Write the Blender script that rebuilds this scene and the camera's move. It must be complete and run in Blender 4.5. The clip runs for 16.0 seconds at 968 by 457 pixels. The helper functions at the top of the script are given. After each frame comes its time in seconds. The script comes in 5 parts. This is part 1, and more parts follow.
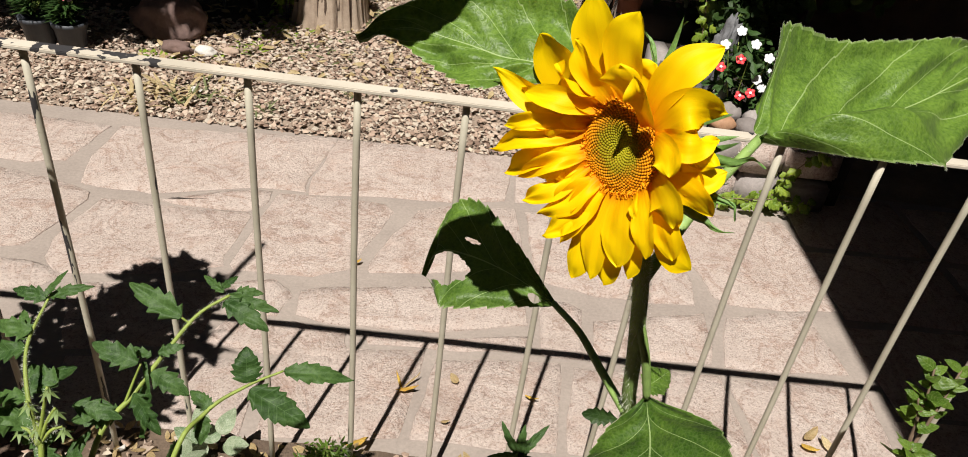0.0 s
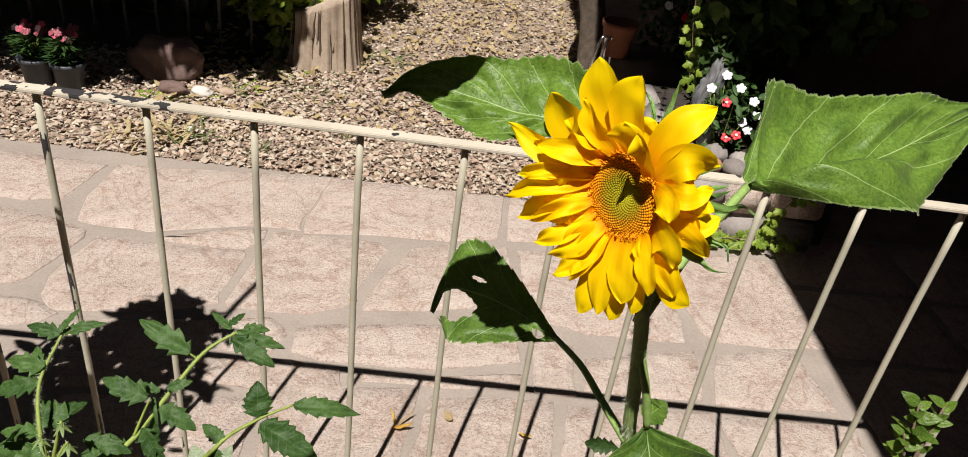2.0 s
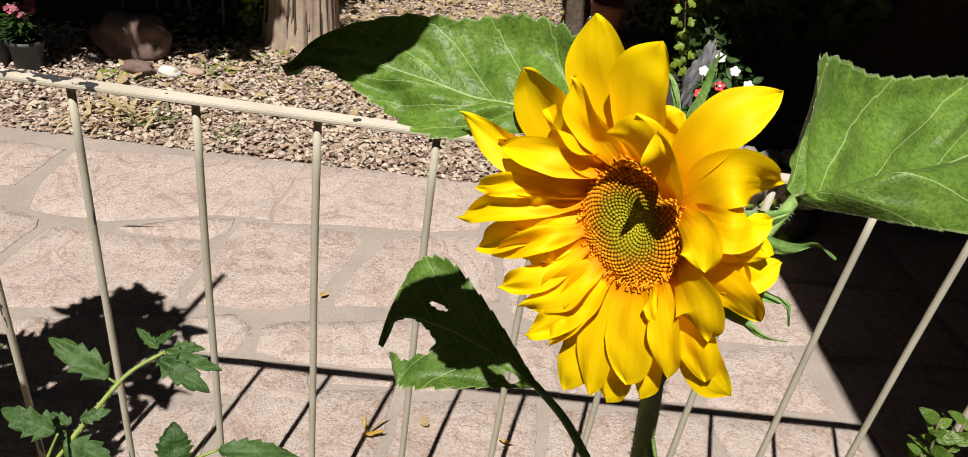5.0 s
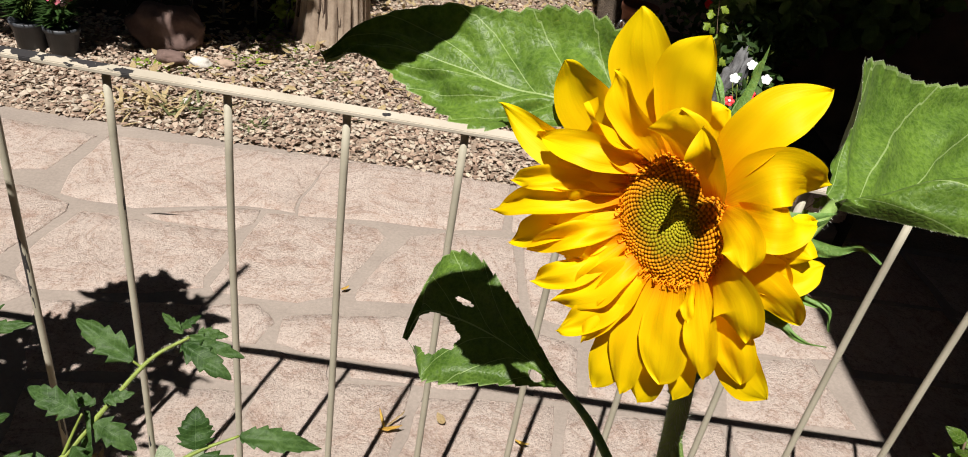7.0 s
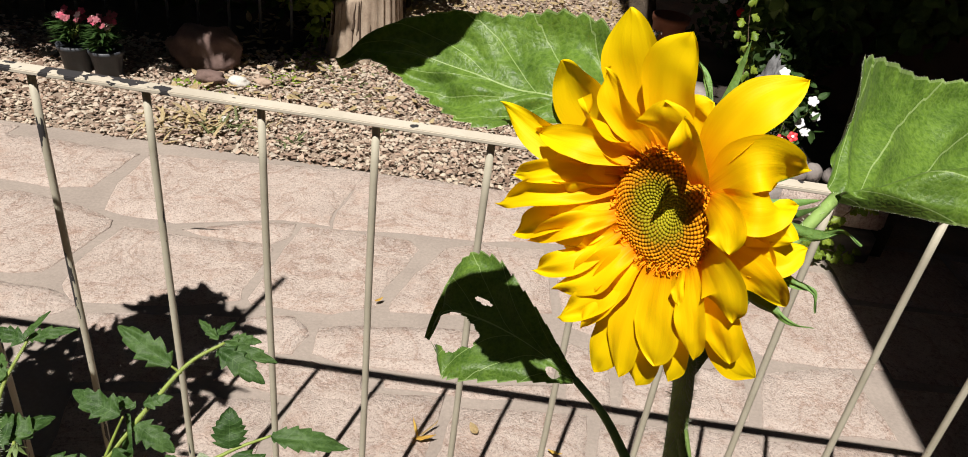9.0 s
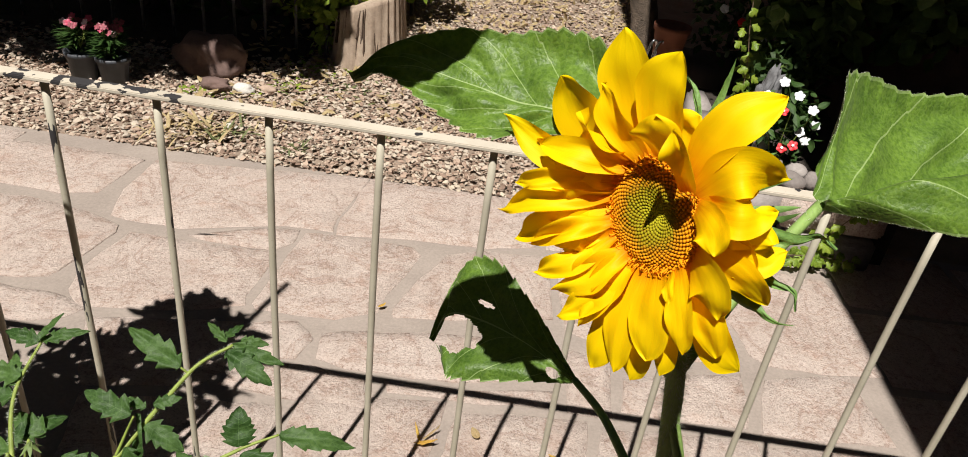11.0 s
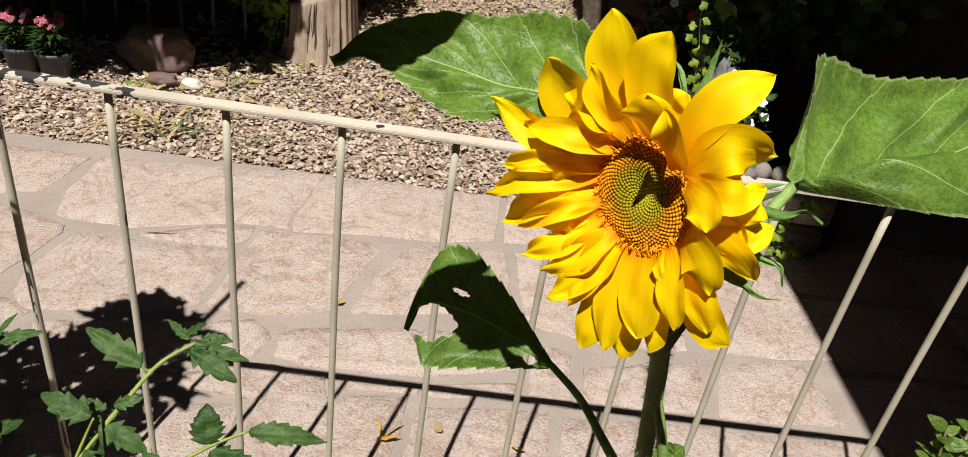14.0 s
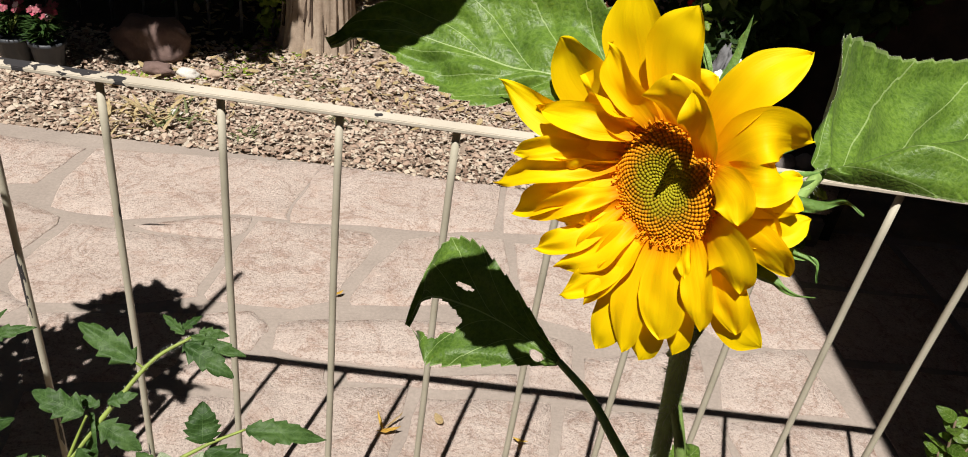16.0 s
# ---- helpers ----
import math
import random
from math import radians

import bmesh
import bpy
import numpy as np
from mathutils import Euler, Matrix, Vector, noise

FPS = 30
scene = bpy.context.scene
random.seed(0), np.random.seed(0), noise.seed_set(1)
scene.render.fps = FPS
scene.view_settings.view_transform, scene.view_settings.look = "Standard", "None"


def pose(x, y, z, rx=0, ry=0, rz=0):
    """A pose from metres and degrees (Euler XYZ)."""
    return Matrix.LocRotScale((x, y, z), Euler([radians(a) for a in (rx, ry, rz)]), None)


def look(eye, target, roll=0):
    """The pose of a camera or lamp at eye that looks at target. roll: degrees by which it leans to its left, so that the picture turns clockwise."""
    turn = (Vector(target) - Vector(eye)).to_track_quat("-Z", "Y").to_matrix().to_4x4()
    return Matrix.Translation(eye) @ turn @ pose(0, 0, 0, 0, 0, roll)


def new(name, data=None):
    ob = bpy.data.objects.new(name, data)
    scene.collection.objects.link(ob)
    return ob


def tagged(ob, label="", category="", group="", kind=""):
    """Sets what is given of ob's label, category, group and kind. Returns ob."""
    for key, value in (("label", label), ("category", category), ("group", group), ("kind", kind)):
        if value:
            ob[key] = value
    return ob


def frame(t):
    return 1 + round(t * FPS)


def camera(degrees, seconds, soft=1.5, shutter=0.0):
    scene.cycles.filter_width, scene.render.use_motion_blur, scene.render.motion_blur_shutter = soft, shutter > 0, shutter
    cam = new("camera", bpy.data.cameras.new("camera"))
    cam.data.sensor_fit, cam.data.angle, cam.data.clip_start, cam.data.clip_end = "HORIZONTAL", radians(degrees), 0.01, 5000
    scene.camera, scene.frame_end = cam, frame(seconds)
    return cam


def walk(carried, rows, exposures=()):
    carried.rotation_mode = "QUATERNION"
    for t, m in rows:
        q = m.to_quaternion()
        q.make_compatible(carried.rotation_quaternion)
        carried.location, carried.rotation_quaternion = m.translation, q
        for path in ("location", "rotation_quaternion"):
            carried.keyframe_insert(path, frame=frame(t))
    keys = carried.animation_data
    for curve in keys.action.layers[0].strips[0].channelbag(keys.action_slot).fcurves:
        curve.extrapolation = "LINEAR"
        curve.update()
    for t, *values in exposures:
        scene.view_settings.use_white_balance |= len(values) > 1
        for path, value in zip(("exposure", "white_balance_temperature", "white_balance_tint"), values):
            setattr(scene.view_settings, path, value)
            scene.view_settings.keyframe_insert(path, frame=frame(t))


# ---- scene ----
cam = camera(64.6, 16.0, 0.9)
PATH = [
    (0, (0.002, 0.009, 1.297), (0.078, 1.663, 0.174), 7.8),
    (0.5, (0.004, -0.005, 1.307), (0.074, 1.677, 0.227), 7.2),
    (1, (0.001, -0.024, 1.311), (0.072, 1.675, 0.258), 6.9),
    (1.5, (-0.004, -0.029, 1.318), (0.074, 1.679, 0.28), 7.4),
    (2, (-0.013, -0.019, 1.315), (0.082, 1.689, 0.279), 8.2),
    (2.5, (-0.021, 0.017, 1.303), (0.119, 1.715, 0.255), 8.5),
    (3, (-0.004, 0.037, 1.275), (0.144, 1.723, 0.209), 9.3),
    (3.5, (-0.002, 0.068, 1.269), (0.193, 1.73, 0.174), 9.5),
    (4, (0.006, 0.092, 1.274), (0.17, 1.78, 0.215), 8.6),
    (6.5, (0.006, 0.098, 1.261), (0.103, 1.776, 0.177), 10.3),
    (7, (0.002, 0.097, 1.265), (0.083, 1.782, 0.191), 10.2),
    (7.5, (0.006, 0.094, 1.266), (0.053, 1.786, 0.2), 9.3),
    (8, (0.012, 0.095, 1.27), (0.022, 1.793, 0.213), 8.5),
    (8.5, (0.012, 0.086, 1.27), (0.012, 1.787, 0.218), 8.3),
    (9, (0.014, 0.081, 1.268), (-0.003, 1.78, 0.212), 7.8),
    (9.5, (0.016, 0.079, 1.274), (-0.011, 1.777, 0.217), 7.7),
    (10, (0.015, 0.073, 1.277), (-0.023, 1.772, 0.223), 7.6),
    (12.5, (0.007, 0.061, 1.275), (0.085, 1.779, 0.255), 9.7),
    (13, (-0.005, 0.062, 1.269), (0.115, 1.777, 0.248), 10.3),
    (13.5, (-0.006, 0.064, 1.267), (0.101, 1.776, 0.237), 9.8),
    (14, (0.001, 0.061, 1.271), (0.098, 1.769, 0.236), 9.1),
    (14.5, (-0.005, 0.067, 1.27), (0.095, 1.774, 0.235), 9.0),
    (15, (-0.003, 0.068, 1.267), (0.09, 1.773, 0.226), 8.5),
    (15.5, (-0.007, 0.074, 1.262), (0.099, 1.775, 0.215), 8.9),
    (16, (-0.002, 0.079, 1.261), (0.103, 1.773, 0.203), 9.0),
]
walk(cam, [(t, look(eye, target, roll)) for t, eye, target, roll in PATH])

# ---- light ----
SUN = Vector((-0.128, -0.4495, 0.892)).normalized()
world = bpy.data.worlds.new("sky")
scene.world = world
world.use_nodes = True
wn = world.node_tree.nodes
sky = wn.new("ShaderNodeTexSky")
sky.sky_type, sky.sun_disc = "NISHITA", False
sky.sun_elevation, sky.sun_rotation = radians(62.4), math.pi + 0.277
wn["Background"].inputs["Strength"].default_value = 0.006
world.node_tree.links.new(sky.outputs[0], wn["Background"].inputs["Color"])
sun = new("sun", bpy.data.lights.new("sun", "SUN"))
sun.data.energy, sun.data.angle, sun.data.color = 4.9, radians(0.53), (1.0, 0.955, 0.89)
sun.matrix_world = look(SUN * 20, (0, 0, 0))
scene.view_settings.exposure = 0.58


# ---- materials ----
def material(name):
    m = bpy.data.materials.new(name)
    m.use_nodes = True
    nt = m.node_tree
    return m, nt, nt.nodes["Principled BSDF"]


def node(nt, kind, **values):
    n = nt.nodes.new(kind)
    for key, v in values.items():
        n.inputs[key.replace("_", " ")].default_value = v
    return n


def ramp(nt, source, stops):
    n = nt.nodes.new("ShaderNodeValToRGB")
    e = n.color_ramp.elements
    while len(e) < len(stops):
        e.new(0.5)
    for el, (p, c) in zip(e, stops):
        el.position, el.color = p, (*c, 1)
    nt.links.new(source, n.inputs[0])
    return n.outputs[0]


def mixed(nt, fac, a, b, blend="MIX"):
    n = nt.nodes.new("ShaderNodeMix")
    n.data_type, n.blend_type = "RGBA", blend
    for k, v in ((0, fac), (6, a), (7, b)):
        if isinstance(v, (int, float)):
            n.inputs[k].default_value = v
        elif isinstance(v, tuple):
            n.inputs[k].default_value = (*v, 1)
        else:
            nt.links.new(v, n.inputs[k])
    return n.outputs[2]


def math_node(nt, op, a, b=0.0):
    n = nt.nodes.new("ShaderNodeMath")
    n.operation = op
    for k, v in enumerate((a, b)):
        if isinstance(v, (int, float)):
            n.inputs[k].default_value = v
        else:
            nt.links.new(v, n.inputs[k])
    return n.outputs[0]


def coords(nt, kind="Object"):
    return nt.nodes.new("ShaderNodeTexCoord").outputs[kind]


def noisy(nt, scale, detail=4.0, rough=0.55, vec=None):
    n = node(nt, "ShaderNodeTexNoise", Scale=scale, Detail=detail, Roughness=rough)
    nt.links.new(vec if vec else coords(nt), n.inputs["Vector"])
    return n.outputs[0]


def bumped(nt, bsdf, height, strength, distance):
    b = node(nt, "ShaderNodeBump", Strength=strength, Distance=distance)
    nt.links.new(height, b.inputs["Height"])
    nt.links.new(b.outputs[0], bsdf.inputs["Normal"])
    return b


def rough_stuff(name, stops, scale, rough=0.85, bump=0.5, dist=0.002, random_of=None, fine=None, share=0.5):
    """A dull mineral or wooden surface: colours by noise, shifted piece by piece."""
    m, nt, b = material(name)
    f = noisy(nt, scale, 6, 0.6)
    if random_of == "object":
        r = nt.nodes.new("ShaderNodeObjectInfo").outputs["Random"]
    elif random_of == "island":
        r = nt.nodes.new("ShaderNodeNewGeometry").outputs["Random Per Island"]
    else:
        r = None
    if r:
        f = math_node(nt, "ADD", math_node(nt, "MULTIPLY", f, 1 - share), math_node(nt, "MULTIPLY", r, share))
    col = ramp(nt, f, stops)
    fn = noisy(nt, fine or scale * 9, 5, 0.65)
    col = mixed(nt, 0.35, col, ramp(nt, fn, [(0.3, (0.35, 0.33, 0.32)), (0.7, (1, 1, 1))]), "MULTIPLY")
    nt.links.new(col, b.inputs["Base Color"])
    b.inputs["Roughness"].default_value = rough
    bumped(nt, b, fn, bump, dist)
    return m


def leafy(name, dark, light, vein, ribs=7.0, lean=2.2, thin=0.35, rough=0.45, vein_width=0.045, quilt=0.6, fuzzy=0.0, net=420.0):
    """A leaf blade: u runs along the midrib, v across it (0 to 1, midrib at 0.5)."""
    m, nt, b = material(name)
    uv = nt.nodes.new("ShaderNodeSeparateXYZ")
    nt.links.new(coords(nt, "UV"), uv.inputs[0])
    side = math_node(nt, "ABSOLUTE", math_node(nt, "SUBTRACT", uv.outputs[1], 0.5))
    bend = math_node(nt, "MULTIPLY", math_node(nt, "SUBTRACT", noisy(nt, 30, 2, 0.5), 0.5), 0.22)
    lateral = math_node(nt, "FRACT", math_node(nt, "SUBTRACT", math_node(nt, "MULTIPLY", uv.outputs[0], ribs), math_node(nt, "ADD", bend, math_node(nt, "MULTIPLY", math_node(nt, "POWER", side, 0.8), lean))))
    off = math_node(nt, "ABSOLUTE", math_node(nt, "SUBTRACT", lateral, 0.5))
    rib = math_node(nt, "LESS_THAN", off, vein_width)
    mid = math_node(nt, "LESS_THAN", side, 0.0065)
    veins = math_node(nt, "MAXIMUM", math_node(nt, "MULTIPLY", rib, 0.6), math_node(nt, "MULTIPLY", mid, 0.8))
    veins = math_node(nt, "MAXIMUM", veins, math_node(nt, "MULTIPLY", math_node(nt, "GREATER_THAN", side, 0.489), 0.45))
    warp = nt.nodes.new("ShaderNodeVectorMath")
    warp.operation = "MULTIPLY_ADD"
    wob = node(nt, "ShaderNodeTexNoise", Scale=160.0, Detail=3.0)
    nt.links.new(coords(nt), wob.inputs["Vector"])
    nt.links.new(wob.outputs[1], warp.inputs[0])
    warp.inputs[1].default_value = (0.002, 0.002, 0.002)
    nt.links.new(coords(nt), warp.inputs[2])
    cell = node(nt, "ShaderNodeTexVoronoi", Scale=net)
    cell.feature = "DISTANCE_TO_EDGE"
    nt.links.new(warp.outputs[0], cell.inputs["Vector"])
    web = ramp(nt, cell.outputs[0], [(0.0, (1, 1, 1)), (0.10, (0.25, 0.25, 0.25)), (0.3, (0, 0, 0))])
    n1, n2 = noisy(nt, 45, 4, 0.6), noisy(nt, 420, 4, 0.6)
    r = nt.nodes.new("ShaderNodeObjectInfo").outputs["Random"]
    f = math_node(nt, "ADD", math_node(nt, "MULTIPLY", n1, 0.75), math_node(nt, "MULTIPLY", r, 0.25))
    col = ramp(nt, f, [(0.34, dark), (0.68, light)])
    col = mixed(nt, 0.6, col, ramp(nt, n2, [(0.36, (0.38, 0.48, 0.30)), (0.60, (1.15, 1.1, 1.1))]), "MULTIPLY")
    col = mixed(nt, math_node(nt, "MULTIPLY", web, 0.10 if fuzzy else 0.05), col, vein)
    col = mixed(nt, veins, col, vein)
    nt.links.new(col, b.inputs["Base Color"])
    b.inputs["Roughness"].default_value = rough
    b.inputs["Sheen Weight"].default_value = fuzzy
    b.inputs["Sheen Roughness"].default_value = 0.45
    b.inputs["Specular IOR Level"].default_value = 0.27
    h = math_node(nt, "ADD", math_node(nt, "ADD", math_node(nt, "MULTIPLY", off, quilt), math_node(nt, "MULTIPLY", cell.outputs[0], 0.9)), math_node(nt, "MULTIPLY", n2, 0.7))
    bm_ = bumped(nt, b, math_node(nt, "ADD", h, math_node(nt, "MULTIPLY", noisy(nt, 130, 3, 0.5), 1.0)), 0.26, 0.0014)
    tr = nt.nodes.new("ShaderNodeBsdfTranslucent")
    nt.links.new(mixed(nt, 0.5, col, light), tr.inputs[0])
    nt.links.new(bm_.outputs[0], tr.inputs["Normal"])
    mx = node(nt, "ShaderNodeMixShader", Fac=thin)
    nt.links.new(b.outputs[0], mx.inputs[1])
    nt.links.new(tr.outputs[0], mx.inputs[2])
    nt.links.new(mx.outputs[0], nt.nodes["Material Output"].inputs[0])
    return m


def petal_material():
    m, nt, b = material("sunflower_petal")
    uv = nt.nodes.new("ShaderNodeSeparateXYZ")
    nt.links.new(coords(nt, "UV"), uv.inputs[0])
    streak = node(nt, "ShaderNodeTexNoise", Scale=1.0, Detail=3.0)
    mp = node(nt, "ShaderNodeMapping", Scale=(1.5, 26.0, 1.0))
    nt.links.new(coords(nt, "UV"), mp.inputs[0])
    nt.links.new(mp.outputs[0], streak.inputs["Vector"])
    along = math_node(nt, "ADD", uv.outputs[0], math_node(nt, "MULTIPLY", math_node(nt, "SUBTRACT", streak.outputs[0], 0.5), 0.25))
    col = ramp(nt, along, [(0.0, (0.76, 0.26, 0.003)), (0.13, (0.89, 0.495, 0.002)), (0.32, (0.92, 0.600, 0.002)), (1.0, (0.94, 0.690, 0.002))])
    col = mixed(nt, 0.14, col, ramp(nt, streak.outputs[0], [(0.3, (0.95, 0.84, 0.6)), (0.7, (1, 1, 1))]), "MULTIPLY")
    nt.links.new(col, b.inputs["Base Color"])
    b.inputs["Roughness"].default_value = 0.5
    b.inputs["Specular IOR Level"].default_value = 0.1
    bmp = bumped(nt, b, streak.outputs[0], 0.2, 0.0006)
    tr = nt.nodes.new("ShaderNodeBsdfTranslucent")
    nt.links.new(mixed(nt, 1.0, col, (1.0, 0.90, 1.0), "MULTIPLY"), tr.inputs[0])
    mx = node(nt, "ShaderNodeMixShader", Fac=0.33)
    nt.links.new(b.outputs[0], mx.inputs[1])
    nt.links.new(tr.outputs[0], mx.inputs[2])
    nt.links.new(mx.outputs[0], nt.nodes["Material Output"].inputs[0])
    return m


def floret_material():
    m, nt, b = material("disc_floret")
    uv = nt.nodes.new("ShaderNodeSeparateXYZ")
    nt.links.new(coords(nt, "UV"), uv.inputs[0])
    r = nt.nodes.new("ShaderNodeNewGeometry").outputs["Random Per Island"]
    f = math_node(nt, "ADD", uv.outputs[0], math_node(nt, "MULTIPLY", math_node(nt, "SUBTRACT", r, 0.5), 0.12))
    col = ramp(nt, f, [(0.0, (0.48, 0.44, 0.020)), (0.18, (0.36, 0.33, 0.014)), (0.44, (0.30, 0.24, 0.008)), (0.58, (0.40, 0.20, 0.006)), (0.72, (0.68, 0.27, 0.005)), (1.0, (0.84, 0.34, 0.005))])
    # floret bases darkened: shade of the gaps put into the colour
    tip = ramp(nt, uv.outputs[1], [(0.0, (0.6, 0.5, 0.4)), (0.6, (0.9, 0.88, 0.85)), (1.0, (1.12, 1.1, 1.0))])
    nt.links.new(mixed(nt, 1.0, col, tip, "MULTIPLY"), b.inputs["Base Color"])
    b.inputs["Roughness"].default_value = 0.75
    b.inputs["Specular IOR Level"].default_value = 0.12
    return m


def flag_material():
    """Pinkish sandstone: cloudy tone, coarse cream and rust grain, cleft surface."""
    m, nt, b = material("flagstone")
    pos = nt.nodes.new("ShaderNodeNewGeometry").outputs["Position"]
    r = nt.nodes.new("ShaderNodeObjectInfo").outputs["Random"]
    cloud = math_node(nt, "ADD", math_node(nt, "MULTIPLY", noisy(nt, 4.5, 6, 0.6, pos), 0.85), math_node(nt, "MULTIPLY", r, 0.15))
    col = ramp(nt, cloud, [(0.25, (0.417, 0.341, 0.302)), (0.5, (0.472, 0.397, 0.357)), (0.75, (0.518, 0.444, 0.405))])
    worm = node(nt, "ShaderNodeTexNoise", Scale=160.0, Detail=8.0, Roughness=0.74, Distortion=0.4)
    nt.links.new(pos, worm.inputs["Vector"])
    grain = worm.outputs[0]
    col = mixed(nt, 0.85, col, ramp(nt, grain, [(0.36, (0.52, 0.43, 0.39)), (0.44, (0.94, 0.90, 0.87)), (0.56, (1.22, 1.20, 1.17))]), "MULTIPLY")
    cleft = node(nt, "ShaderNodeTexNoise", Scale=5.5, Detail=7.0, Roughness=0.62, Distortion=0.8)
    nt.links.new(pos, cleft.inputs["Vector"])
    lines = ramp(nt, cleft.outputs[0], [(0.485, (1, 1, 1)), (0.4985, (0.62, 0.52, 0.47)), (0.502, (0.80, 0.72, 0.68)), (0.53, (1, 1, 1))])
    col = mixed(nt, 0.75, col, lines, "MULTIPLY")
    patch = ramp(nt, noisy(nt, 26, 6, 0.7, pos), [(0.36, (0.84, 0.77, 0.73)), (0.48, (1, 1, 1)), (0.62, (1.08, 1.08, 1.08))])
    col = mixed(nt, 0.6, col, patch, "MULTIPLY")
    rust = ramp(nt, noisy(nt, 11, 5, 0.7, pos), [(0.52, (1, 1, 1)), (0.75, (0.88, 0.74, 0.67))])
    nt.links.new(mixed(nt, 0.7, col, rust, "MULTIPLY"), b.inputs["Base Color"])
    b.inputs["Roughness"].default_value = 0.9
    h = math_node(nt, "ADD", math_node(nt, "MULTIPLY", noisy(nt, 16, 5, 0.6, pos), 1.0), math_node(nt, "ADD", math_node(nt, "MULTIPLY", grain, 1.5), math_node(nt, "MULTIPLY", cleft.outputs[0], 2.0)))
    bumped(nt, b, h, 0.9, 0.006)
    return m


def plain(name, colour, rough=0.6, metal=0.0, vary=0.25, scale=60.0, bump=0.25, dist=0.001):
    m, nt, b = material(name)
    f = noisy(nt, scale, 5, 0.6)
    lo = tuple(c * (1 - vary) for c in colour)
    hi = tuple(min(1, c * (1 + vary)) for c in colour)
    nt.links.new(ramp(nt, f, [(0.3, lo), (0.7, hi)]), b.inputs["Base Color"])
    b.inputs["Roughness"].default_value, b.inputs["Metallic"].default_value = rough, metal
    bumped(nt, b, noisy(nt, scale * 6, 4, 0.6), bump, dist)
    return m


def paint_material(name, reach, bare=0.69, stretch=(1.0, 1.0, 1.0), aged=(0.361, 0.331, 0.254), clean=(0.464, 0.43, 0.34)):
    """Old cream paint on iron, flaked off to dark primer towards one end."""
    m, nt, b = material(name)
    pos = nt.nodes.new("ShaderNodeNewGeometry").outputs["Position"]
    xyz = nt.nodes.new("ShaderNodeSeparateXYZ")
    nt.links.new(pos, xyz.inputs[0])
    drawn = node(nt, "ShaderNodeMapping", Scale=stretch)
    nt.links.new(pos, drawn.inputs[0])
    flake = noisy(nt, 34, 3, 0.55, drawn.outputs[0])
    end = math_node(nt, "MULTIPLY", math_node(nt, "SUBTRACT", math_node(nt, "MULTIPLY", xyz.outputs[0], -1.0), 0.405), 30.0)
    clip = nt.nodes.new("ShaderNodeClamp")
    nt.links.new(end, clip.inputs[0])
    few = math_node(nt, "GREATER_THAN", math_node(nt, "ADD", flake, math_node(nt, "MULTIPLY", clip.outputs[0], reach)), bare)
    cream = ramp(nt, noisy(nt, 12, 6, 0.65, pos), [(0.25, aged), (0.6, clean), (0.85, tuple(0.87 * q for q in clean))])
    specks = ramp(nt, noisy(nt, 230, 3, 0.7, pos), [(0.62, (1, 1, 1)), (0.75, (0.55, 0.47, 0.36))])
    cream = mixed(nt, 0.6, cream, specks, "MULTIPLY")
    nt.links.new(mixed(nt, few, cream, (0.035, 0.033, 0.035)), b.inputs["Base Color"])
    b.inputs["Roughness"].default_value = 0.55
    h = math_node(nt, "ADD", math_node(nt, "MULTIPLY", few, -1.0), math_node(nt, "MULTIPLY", noisy(nt, 160, 4, 0.6, pos), 0.4))
    bumped(nt, b, h, 0.6, 0.0012)
    return m


M_PETAL, M_FLORET = petal_material(), floret_material()
M_PAINT, M_BARS = paint_material("flaking_cream_paint", 0.165, aged=(0.42, 0.375, 0.30), clean=(0.54, 0.485, 0.400)), paint_material("old_cream_paint", 0.15, 0.76, (2.0, 2.0, 0.28))
M_LEAF = leafy("sunflower_leaf", (0.040, 0.092, 0.010), (0.122, 0.214, 0.026), (0.32, 0.42, 0.17), 5.2, 3.2, 0.17, 0.44, 0.015, 1.3, 0.05)
M_TOMATO = leafy("tomato_leaf", (0.027, 0.066, 0.0135), (0.076, 0.142, 0.036), (0.088, 0.158, 0.0528), 8.0, 2.0, 0.22, 0.55)
M_IVY = leafy("ivy_leaf", (0.12, 0.21, 0.018), (0.29, 0.375, 0.045), (0.33, 0.40, 0.13), 4.0, 2.0, 0.35, 0.4)
M_SHRUB = leafy("shrub_leaf", (0.0572, 0.119, 0.0114), (0.141, 0.229, 0.0317), (0.264, 0.334, 0.114), 6.0, 2.0, 0.35, 0.35)
M_VARIEG = leafy("variegated_leaf", (0.141, 0.211, 0.106), (0.37, 0.422, 0.299), (0.396, 0.44, 0.334), 5.0, 2.0, 0.3, 0.5)
M_GRASS = leafy("dull_grass", (0.106, 0.132, 0.0528), (0.22, 0.238, 0.106), (0.246, 0.264, 0.141), 5.0, 2.0, 0.3, 0.6)
M_VINE = leafy("shade_vine_leaf", (0.0968, 0.158, 0.0308), (0.211, 0.308, 0.0792), (0.158, 0.229, 0.088), 5.0, 2.0, 0.3, 0.4)
# green lowered towards black for foliage in shade; also the dark withered leaf
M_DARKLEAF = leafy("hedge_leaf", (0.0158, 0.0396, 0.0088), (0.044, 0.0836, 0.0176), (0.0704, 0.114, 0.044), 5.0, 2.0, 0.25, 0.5)
